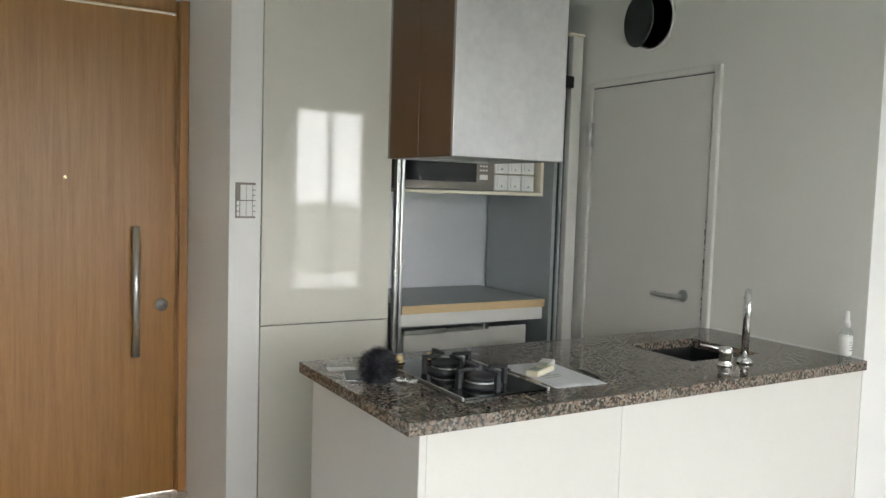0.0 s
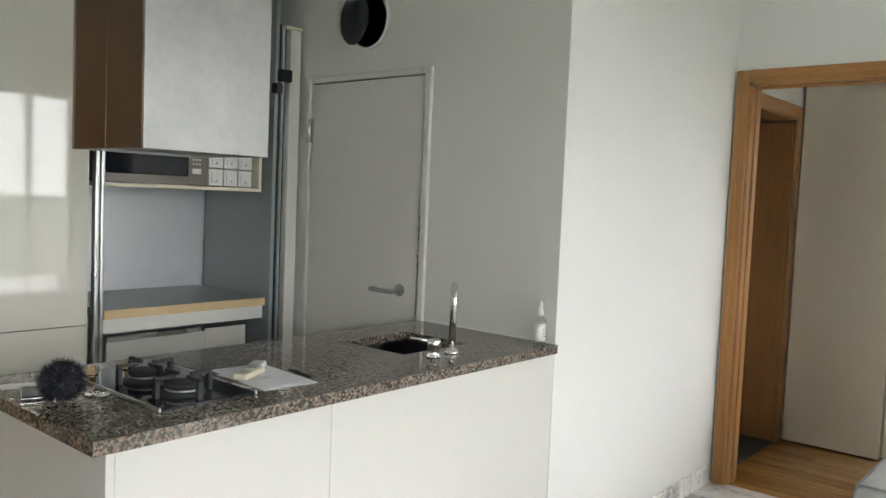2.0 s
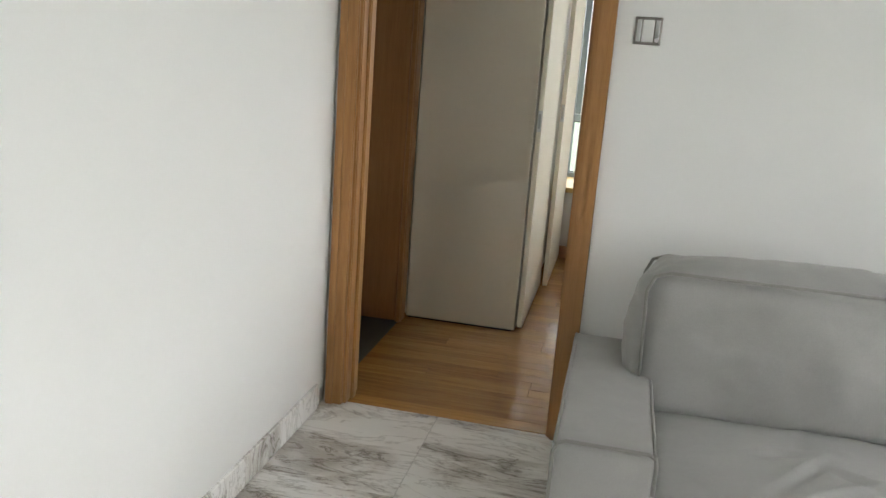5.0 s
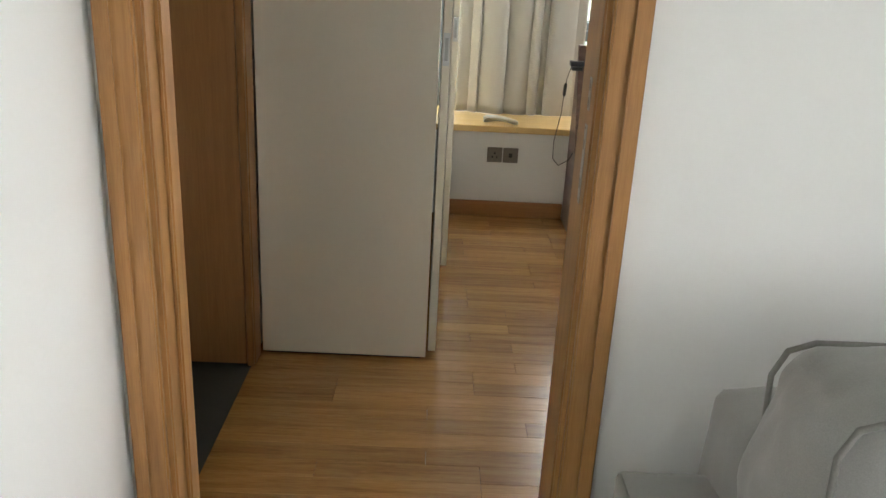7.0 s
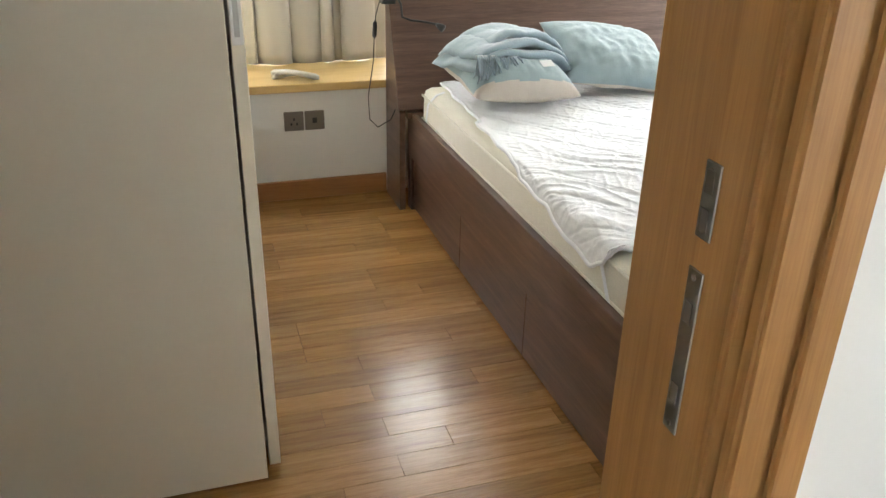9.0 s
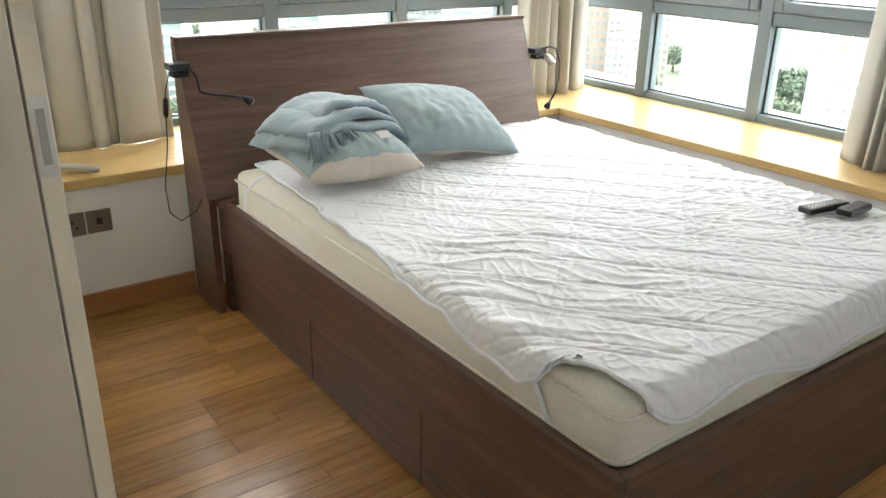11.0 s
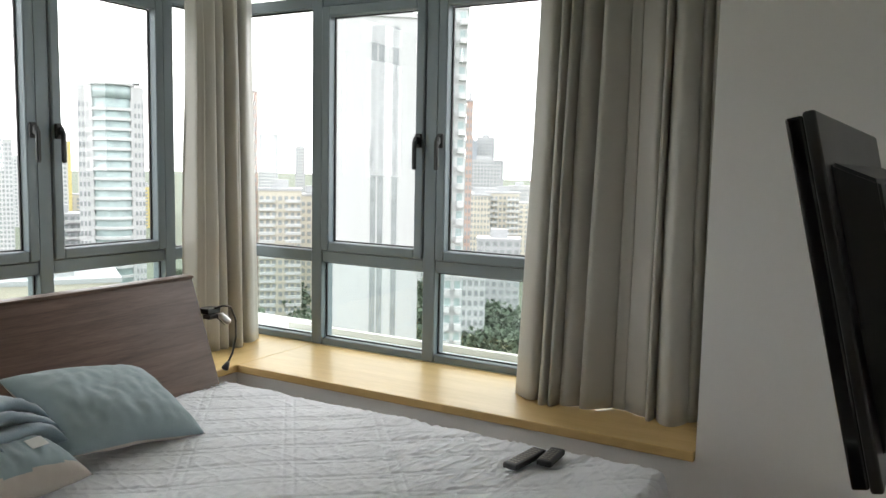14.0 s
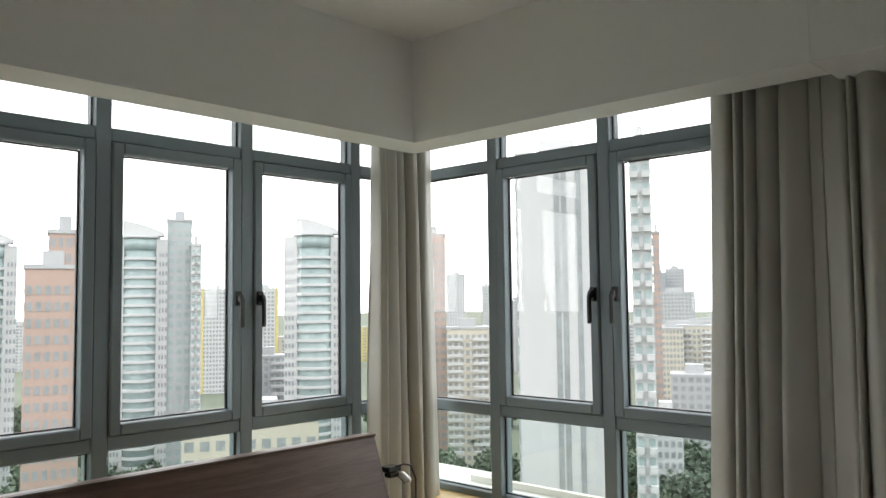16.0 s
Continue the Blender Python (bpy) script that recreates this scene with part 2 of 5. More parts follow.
def granite_mat():
    m, nt, b = nodes_of("pink_black_granite")
    v = coords(nt)
    vo = nt.nodes.new("ShaderNodeTexVoronoi")
    vo.inputs["Scale"].default_value = 165.0
    nt.links.new(v, vo.inputs["Vector"])
    sep = nt.nodes.new("ShaderNodeSeparateColor")
    nt.links.new(vo.outputs["Color"], sep.inputs[0])
    col = ramp(nt, sep.outputs[0], [(0.0, (0.012, 0.012, 0.011)), (0.30, (0.055, 0.05, 0.043)), (0.44, (0.27, 0.185, 0.135)),
                                    (0.62, (0.20, 0.175, 0.145)), (0.78, (0.36, 0.33, 0.29)), (0.95, (0.42, 0.30, 0.24))])
    for e in m.node_tree.nodes:
        if e.type == "VALTORGB":
            e.color_ramp.interpolation = "CONSTANT"
    fine = noise_tex(nt, v, 420.0, 2.0)
    col = mix(nt, 0.35, col, ramp(nt, fine, [(0.35, (0.045, 0.043, 0.037)), (0.65, (0.25, 0.22, 0.18))]))
    nt.links.new(col, b.inputs["Base Color"])
    b.inputs["Roughness"].default_value = 0.07
    put_bump(nt, b, fine, 0.02, 0.001)
    return m


def glass_mat(name, tint=(0.975, 0.975, 0.965), rough=0.0, gloss=0.06):
    m, nt, b = nodes_of(name)
    nt.nodes.remove(b)
    tr = nt.nodes.new("ShaderNodeBsdfTransparent")
    tr.inputs[0].default_value = (*tint, 1)
    gl = nt.nodes.new("ShaderNodeBsdfGlossy")
    gl.inputs["Roughness"].default_value = rough
    lw = nt.nodes.new("ShaderNodeLayerWeight")
    pw = math_node(nt, "POWER", lw.outputs["Facing"], 5.0)
    fac = math_node(nt, "ADD", math_node(nt, "MULTIPLY", pw, 0.6), 0.04)
    mx = nt.nodes.new("ShaderNodeMixShader")
    nt.links.new(fac, mx.inputs[0])
    nt.links.new(tr.outputs[0], mx.inputs[1])
    nt.links.new(gl.outputs[0], mx.inputs[2])
    nt.links.new(mx.outputs[0], nt.nodes["Material Output"].inputs[0])
    return m


MARBLE, GRANITE = marble_mat(), granite_mat()
PANE = glass_mat("window_glass")
PANEGREEN = glass_mat("window_glass_low", (0.89, 0.92, 0.90))
CLEARPL = glass_mat("clear_plastic", (0.9, 0.92, 0.92))

# ---- mesh helpers ----


def finish(name, bm, mats, parent=None, smooth=False):
    me = bpy.data.meshes.new(name)
    bmesh.ops.recalc_face_normals(bm, faces=bm.faces)
    bm.to_mesh(me)
    bm.free()
    for mt in (mats if isinstance(mats, (list, tuple)) else [mats]):
        me.materials.append(mt)
    if smooth:
        me.polygons.foreach_set("use_smooth", [True] * len(me.polygons))
    ob = new(name, me)
    if parent:
        ob.parent = parent
    return ob


def add_box(bm, b, m=None, index=0):
    x0, x1, y0, y1, z0, z1 = b
    vs = [bm.verts.new((x, y, z)) for z in (z0, z1) for x, y in ((x0, y0), (x1, y0), (x1, y1), (x0, y1))]
    if m is not None:
        for v in vs:
            v.co = m @ v.co
    fs = [bm.faces.new([vs[i] for i in q]) for q in ((3, 2, 1, 0), (4, 5, 6, 7), (0, 1, 5, 4), (1, 2, 6, 5), (2, 3, 7, 6), (3, 0, 4, 7))]
    for f in fs:
        f.material_index = index
    return vs


def block(name, b, mat, parent=None, bevel=0.0, segs=2, m=None, smooth=False):
    bm = bmesh.new()
    add_box(bm, b)
    if bevel:
        bmesh.ops.bevel(bm, geom=list(bm.edges), offset=bevel, segments=segs, profile=0.5, affect="EDGES")
    if m is not None:
        bmesh.ops.transform(bm, matrix=m, verts=bm.verts)
    return finish(name, bm, mat, parent, smooth)


def blocks(name, bs, mat, parent=None, bevel=0.0):
    bm = bmesh.new()
    for b in bs:
        add_box(bm, b)
    if bevel:
        bmesh.ops.bevel(bm, geom=list(bm.edges), offset=bevel, segments=1, affect="EDGES")
    return finish(name, bm, mat, parent)


def place(ob, x, y, z):
    ob.location = (x, y, z)
    return ob


def tube(name, pts, r, mat, sides=12, parent=None, closed_ends=True):
    bm = bmesh.new()
    pts = [Vector(p) for p in pts]
    rings = []
    up = Vector((0, 0, 1))
    for i, p in enumerate(pts):
        d = (pts[min(i + 1, len(pts) - 1)] - pts[max(i - 1, 0)]).normalized()
        a = d.cross(up)
        if a.length < 0.05:
            a = d.cross(Vector((1, 0, 0)))
        a.normalize()
        c = d.cross(a).normalized()
        if rings and a.dot(last_a) < 0:
            a, c = -a, -c
        last_a = a
        rr = r[i] if isinstance(r, (list, tuple)) else r
        rings.append([bm.verts.new(p + rr * (math.cos(t) * a + math.sin(t) * c)) for t in (k * math.tau / sides for k in range(sides))])
    for r0, r1 in zip(rings, rings[1:]):
        for k in range(sides):
            bm.faces.new((r0[k], r0[(k + 1) % sides], r1[(k + 1) % sides], r1[k]))
    if closed_ends:
        bm.faces.new(rings[0][::-1])
        bm.faces.new(rings[-1])
    return finish(name, bm, mat, parent, True)


def lathe(name, profile, mat, m=None, n=28, parent=None):
    """Profile of (radius, height) turned about z."""
    bm = bmesh.new()
    rings = [[bm.verts.new((r * math.cos(k * math.tau / n), r * math.sin(k * math.tau / n), z)) for k in range(n)] for r, z in profile]
    for r0, r1 in zip(rings, rings[1:]):
        for k in range(n):
            bm.faces.new((r0[k], r0[(k + 1) % n], r1[(k + 1) % n], r1[k]))
    bm.faces.new(rings[0][::-1])
    bm.faces.new(rings[-1])
    if m is not None:
        bmesh.ops.transform(bm, matrix=m, verts=bm.verts)
    ob = finish(name, bm, mat, parent, True)
    return ob


def grid(bm, nu, nv, f, index=0):
    vs = [[bm.verts.new(f(i / nu, j / nv)) for j in range(nv + 1)] for i in range(nu + 1)]
    for i in range(nu):
        for j in range(nv):
            bm.faces.new((vs[i][j], vs[i + 1][j], vs[i + 1][j + 1], vs[i][j + 1])).material_index = index
    return vs


def structure(ob, label, category):
    return tagged(ob, label, category, kind="structure")


# ---- structure ----
XW, YK, YD, YB = 0.244, 1.649, 3.299, 3.43      # white wall, kitchen wall, door wall and its bedroom side
XF, YF, XG, YG = 3.41, 6.176, 3.97, 6.767        # sill fronts and glazing of the corner bay
CZ = 2.74
BEAM_END = 4.39

structure(block("floor_living", (-2.3, 4.1, -4.2, YD + 0.02, -0.2, -0.012), CONCRETE), "grey screed under the marble tiles", "floor")
structure(block("floor_bedroom", (0.256, XF + 0.02, YD + 0.02, YF + 0.1, -0.2, -0.014), CONCRETE), "screed under the oak planks of the bedroom", "floor")
structure(block("floor_bathroom", (-1.4, 0.255, YB + 0.002, 5.2, -0.2, -0.006), BATHTILE), "dark slate bathroom floor beyond the doorway", "floor")
structure(blocks("ceiling", [(-2.3, 4.1, -4.2, YD, CZ, CZ + 0.2), (-2.3, XF, YD, YF, CZ, CZ + 0.2), (XF + 0.1, XG + 0.3, 4.14, YG + 0.3, 2.56, CZ + 0.3), (-0.2, XF + 0.1, YF + 0.1, YG + 0.3, 2.56, CZ + 0.3)], CEIL),
          "matt white plaster ceiling", "ceiling")
structure(blocks("wall_west", [(0.12, XW, YK + 0.12, YD, 0, CZ)], WALL), "plain white painted wall beside the bedroom door", "wall")
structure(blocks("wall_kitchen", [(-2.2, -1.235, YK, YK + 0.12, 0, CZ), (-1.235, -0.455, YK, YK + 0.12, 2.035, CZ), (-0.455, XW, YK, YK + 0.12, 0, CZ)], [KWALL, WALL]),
          "white kitchen wall, shade put into its paint, with a service door", "wall")
structure(blocks("wall_bedroom_door", [(0.12, 0.30, YD, YB, 0, CZ), (0.30, 1.14, YD, YB, 2.17, CZ), (1.14, 4.1, YD, YB, 0, CZ)], WALL), "white painted wall with the bedroom doorway", "wall")
structure(blocks("wall_bath", [(0.12, 0.25, YB, 3.60, 0, CZ), (0.12, 0.25, 3.60, 4.36, 2.10, CZ), (0.12, 0.25, 4.36, YG, 0, CZ)], WALL), "white wall with the bathroom doorway", "wall")
structure(blocks("wall_bath_inside", [(-1.5, -1.4, YB, 5.2, 0, CZ), (-1.5, 0.12, 5.2, 5.3, 0, CZ), (-1.5, 0.12, YB - 0.1, YB, 0, CZ)], KWALL), "bathroom walls in the shade-darkened white", "wall")
structure(blocks("wall_far", [(0.25, XF + 0.1, YF, YF + 0.1, 0, 0.47), (0.12, XG + 0.15, YG + 0.02, YG + 0.2, -0.2, 0.50)], WALL), "white low wall under the far window sill", "wall")
structure(blocks("wall_right", [(XF, XF + 0.1, 4.13, YF, 0, 0.47), (XG + 0.02, XG + 0.2, 4.0, YG + 0.02, -0.2, 0.50), (XF, XG + 0.2, YD, 4.13, 0, CZ)], WALL), "white wall beside the bay window", "wall")
structure(blocks("beam", [(0.25, XF + 0.0, YF, YF + 0.2, 2.255, CZ), (XF, XF + 0.2, BEAM_END, YF + 0.2, 2.255, CZ), (XF, 3.76, 4.132, BEAM_END - 0.001, 2.255, CZ)], CEIL), "white dropped beam over the bay window", "beam")
structure(blocks("wall_entry", [(-2.25, -2.05, -4.2, -1.32, 0, CZ), (-2.25, -2.05, -1.32, -0.14, 2.32, CZ), (-2.25, -2.05, -0.14, YK, 0, CZ)], WALL), "white wall round the entry door", "wall")
structure(blocks("wall_column", [(-2.05, -1.313, -0.148, -0.02, 0, CZ)], WALL), "white painted column beside the tall cabinets", "wall")
structure(blocks("wall_south", [(-2.25, 4.2, -4.3, -4.2, 0, CZ)], WALL), "plain white wall behind the walker", "wall")
structure(blocks("wall_east", [(4.1, 4.22, -4.2, -2.1, 0, CZ), (4.1, 4.22, 1.1, 2.05, 0, CZ), (4.1, 4.22, 2.95, YB, 0, CZ), (4.1, 4.22, -2.1, 1.1, 0, 0.5), (4.1, 4.22, -2.1, 1.1, 2.4, CZ),
                              (4.1, 4.22, 2.05, 2.95, 0, 0.38), (4.1, 4.22, 2.05, 2.95, 2.36, CZ)], WALL), "white wall round the living room windows", "wall")
structure(blocks("window_living", [(4.03, 4.07, y - 0.03, y + 0.03, 0.5, 2.4) for y in (-2.07, -1.2, -0.35, 0.35, 1.07)] + [(4.03, 4.07, y - 0.025, y + 0.025, 0.38, 2.36) for y in (2.07, 2.5, 2.93)]
                 + [(4.03, 4.07, -2.03, 1.03, 0.5, 0.55), (4.03, 4.07, -2.03, 1.03, 2.35, 2.4)], ALU), "grey metal window frames of the living room", "window")
structure(blocks("window_living_back", [(4.10, 4.14, -2.1, 1.1, 0.5, 2.4), (4.10, 4.14, 2.05, 2.95, 0.38, 2.36)], PANE), "glass panes of the living room windows", "window")

# the end face beside the living room keeps the unshaded white
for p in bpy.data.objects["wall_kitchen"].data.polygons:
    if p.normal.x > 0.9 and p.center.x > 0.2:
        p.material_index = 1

# window sill boards
structure(block("window_sill_far", (0.25, XG, YF - 0.018, YG - 0.03, 0.470, 0.505), SILLX, bevel=0.004), "varnished light wood sill under the far window", "window sill")
structure(block("window_sill_right", (XF - 0.018, XG - 0.03, 4.132, YF - 0.019, 0.470, 0.505), SILLY, bevel=0.004), "varnished light wood sill under the side window", "window sill")
# skirtings
structure(blocks("baseboard_far", [(0.86, 1.56, YF - 0.016, YF, 0, 0.085)], BASEWOOD, bevel=0.003), "brown timber skirting", "skirting")
structure(blocks("baseboard_right", [(XF - 0.016, XF, YB, YF - 0.02, 0, 0.085)], BASEWOODY, bevel=0.003), "brown timber skirting", "skirting")
structure(blocks("baseboard_south", [(1.2, XF - 0.02, YB, YB + 0.016, 0, 0.085)], BASEWOOD, bevel=0.003), "brown timber skirting", "skirting")
skirt = structure(blocks("baseboard_marble", [(1.20, 4.09, YD - 0.012, YD, 0, 0.1)], MARBLE, bevel=0.003), "grey-white marble skirting", "skirting")
y = 1.70
for w in (0.32, 0.6, 0.6, 0.0):
    if w:
        block("skirting_tile", (XW, XW + 0.012, y, y + w - 0.003, 0.002, 0.10), MARBLE, skirt, 0.002, 1)
        y += w


def door_casing(name, axis_x0, axis_x1, face, depth, top, w, mat, mat_head, facing=-1):
    """Timber door frame in a wall whose face is at y = face: jambs with a stop, head, and stepped casings on both sides."""
    th = structure(new(name), "honey-brown timber door frame with stepped mouldings", "door frame")
    for side, x_in, s in (("l", axis_x0, -1), ("r", axis_x1, 1)):
        bm = bmesh.new()
        stop = [(-0.012, 0.0, face + 0.045, face + 0.085)] if side == "l" else []
        for a, b, y0, y1 in stop + [(0.0, 0.04, face - 0.004, face + depth + 0.004),
                             (0.012, w, face - 0.022, face - 0.004), (0.045, w, face - 0.030, face - 0.022), (0.012, w, face + depth + 0.004, face + depth + 0.02)]:
            xs = sorted((x_in + s * a, x_in + s * b))
            add_box(bm, (xs[0], xs[1], y0, y1, 0, top + (w if a >= 0.012 else 0)))
        bmesh.ops.bevel(bm, geom=list(bm.edges), offset=0.004, segments=2, affect="EDGES")
        finish("jamb", bm, mat, th)
    bm = bmesh.new()
    for a, b, y0, y1 in ((0.0, 0.03, face - 0.002, face + depth + 0.002), (-0.012, 0.0, face + 0.047, face + 0.083), (0.012, w, face - 0.020, face - 0.004),
                         (0.045, w, face - 0.028, face - 0.020), (0.012, w, face + depth + 0.004, face + depth + 0.018)):
        add_box(bm, (axis_x0 - 0.011 if a > 0.005 else axis_x0, axis_x1 + 0.011 if a > 0.005 else axis_x1, y0, y1, top + a, top + b))
    bmesh.ops.bevel(bm, geom=list(bm.edges), offset=0.003, segments=1, affect="EDGES")
    finish("head", bm, mat_head, th)
    return th


frame_bed = door_casing("door_frame_bedroom", 0.338, 1.110, YD, YB - YD, 2.14, 0.078, CASEWOOD, CASEWOODX)
# latch plates let into the lock-side jamb
for z0, z1 in ((1.073, 1.132), (0.900, 1.048)):
    block("strike_plate", (1.1080, 1.1096, YD + 0.032, YD + 0.050, z0, z1), HOODSTEEL, frame_bed, 0.0006, 1)
    for k in range(2):
        zz = z0 + (z1 - z0) * (0.25 + 0.5 * k)
        block("latch_hole", (1.1072, 1.1079, YD + 0.037, YD + 0.047, zz - 0.009, zz + 0.009), GREYPL, frame_bed, 0.0003, 1)
    for zz in (z0 + 0.007, z1 - 0.007):
        lathe("screw", [(0.0028, 0), (0.0028, 0.0006), (0.001, 0.0008)], GREYPL, pose(1.108, YD + 0.042, zz, 0, -90, 0), 10, frame_bed)

# bathroom doorway: frame and open leaf
fb = structure(new("door_frame_bathroom"), "brown timber bathroom door frame", "door frame")
blocks("jamb", [(0.240, 0.262, 4.305, 4.36, 0, 2.10), (0.262, 0.2665, 4.318, 4.402, 0, 2.15), (0.115, 0.262, 3.60, 3.64, 0, 2.10), (0.25, 0.266, 3.57, 3.632, 0, 2.15)], BATHDOOR, fb, 0.003)
blocks("head", [(0.115, 0.262, 3.641, 4.304, 2.06, 2.10), (0.25, 0.266, 3.633, 4.321, 2.07, 2.15)], CASEWOODX, fb, 0.003)
leaf = structure(new("door_bathroom"), "dark brown veneered bathroom door standing open", "door")
block("leaf", (-0.46, 0.238, 4.306, 4.346, 0.008, 2.05), BATHDOOR, leaf, 0.003)

# entry door
ed = structure(new("door_entry"), "honey veneer entry door with a long steel pull", "door")
block("leaf", (-2.06, -2.015, -1.26, -0.206, 0.01, 2.26), ENTRYWOOD, ed, 0.003)
tube("pull_bar", [(-1.955, -0.39, 0.687), (-1.955, -0.39, 1.284)], 0.017, STEEL, 16, ed)
for z in (0.76, 1.21):
    tube("pull_post", [(-2.016, -0.39, z), (-1.955, -0.39, z)], 0.008, STEEL, 10, ed)
lathe("lock_cylinder", [(0.028, 0), (0.028, 0.008), (0.024, 0.011), (0.011, 0.011), (0.011, 0.015)], STEEL, pose(-2.016, -0.266, 0.914, 0, 90, 0), 24, ed)
lathe("peephole", [(0.010, 0), (0.010, 0.004), (0.006, 0.005)], BRASS, pose(-2.016, -0.676, 1.498, 0, 90, 0), 16, ed)
efr = structure(new("door_frame_entry"), "brown timber frame of the entry door", "door frame")
blocks("jamb", [(-2.10, -2.035, -0.203, -0.149, 0, 2.33), (-2.035, -2.004, -0.190, -0.149, 0, 2.33), (-2.10, -2.035, -1.32, -1.265, 0, 2.33), (-2.10, -2.012, -1.264, -0.208, 2.27, 2.33)], CASEWOOD, efr, 0.003)

# kitchen service door
kd = structure(new("door_kitchen"), "grey-white painted service door, worn at the lock edge", "door")
block("leaf", (-1.220, -0.478, YK - 0.008, YK + 0.032, 0.01, 2.015), DOORPAINT, kd, 0.002)
# black sheet stands in for the shade in the gap round the leaf
block("shadow_gap", (-1.2275, -0.4705, YK + 0.001, YK + 0.004, 0.002, 2.0205), BLACK, kd)
blocks("frame", [(-1.262, -1.228, YK - 0.016, YK + 0.05, 0, 2.05), (-0.470, -0.436, YK - 0.016, YK + 0.05, 0, 2.05), (-1.227, -0.471, YK - 0.016, YK + 0.05, 2.021, 2.05)], DOORPAINT, kd, 0.003)
for z in (0.35, 1.79):
    tube("hinge", [(-1.226, YK - 0.022, z - 0.06), (-1.226, YK - 0.022, z + 0.06)], 0.009, STEEL, 10, kd)
    block("hinge_leaf", (-1.258, -1.20, YK - 0.0185, YK - 0.0165, z - 0.058, z + 0.058), STEEL, kd)
# rose and lever in darker steel, a dark room's reflection put into the colour
lathe("rose", [(0.027, 0), (0.027, 0.008), (0.023, 0.010)], HOODSTEEL, pose(-0.578, YK - 0.008, 1.066, 90, 0, 0), 24, kd)
tube("lever", [(-0.585, YK - 0.014, 1.062), (-0.585, YK - 0.05, 1.062), (-0.592, YK - 0.06, 1.062), (-0.61, YK - 0.063, 1.062), (-0.69, YK - 0.063, 1.062), (-0.715, YK - 0.06, 1.062), (-0.722, YK - 0.045, 1.062), (-0.722, YK - 0.03, 1.062)], 0.0105, HOODSTEEL, 12, kd)
bm = bmesh.new()
random.seed(4)
for k in range(26):
    z = 0.97 + 0.42 * random.random() ** 1.5
    w, h = random.uniform(0.002, 0.006), random.uniform(0.004, 0.02)
    add_box(bm, (-0.477 - w, -0.477, YK - 0.0088, YK - 0.0082, z, z + h))
finish("chipped_edge", bm, BARINK, kd)

# round ventilation opening with its cover swung out
vent = tagged(new("vent"), "round black ventilation duct with a tilted disc cover", "vent")
lathe("collar", [(0.126, 0), (0.132, 0.006), (0.132, 0.020), (0.124, 0.022), (0.122, 0.004)], WHITEPL, pose(-0.838, YK, 2.287, 90, 0, 0), 40, vent)
lathe("duct", [(0.121, 0.0), (0.121, 0.004)], BLACK, pose(-0.838, YK, 2.287, 90, 0, 0), 40, vent)
lathe("cover", [(0.05, 0), (0.114, 0.002), (0.119, 0.008), (0.114, 0.014), (0.02, 0.016)], RUBBER, pose(-0.862, YK - 0.07, 2.285, 90, 0, -12), 40, vent)
tube("stem", [(-0.85, YK - 0.004, 2.285), (-0.858, YK - 0.07, 2.285)], 0.012, BLACK, 10, vent)

# ---- corner window ----


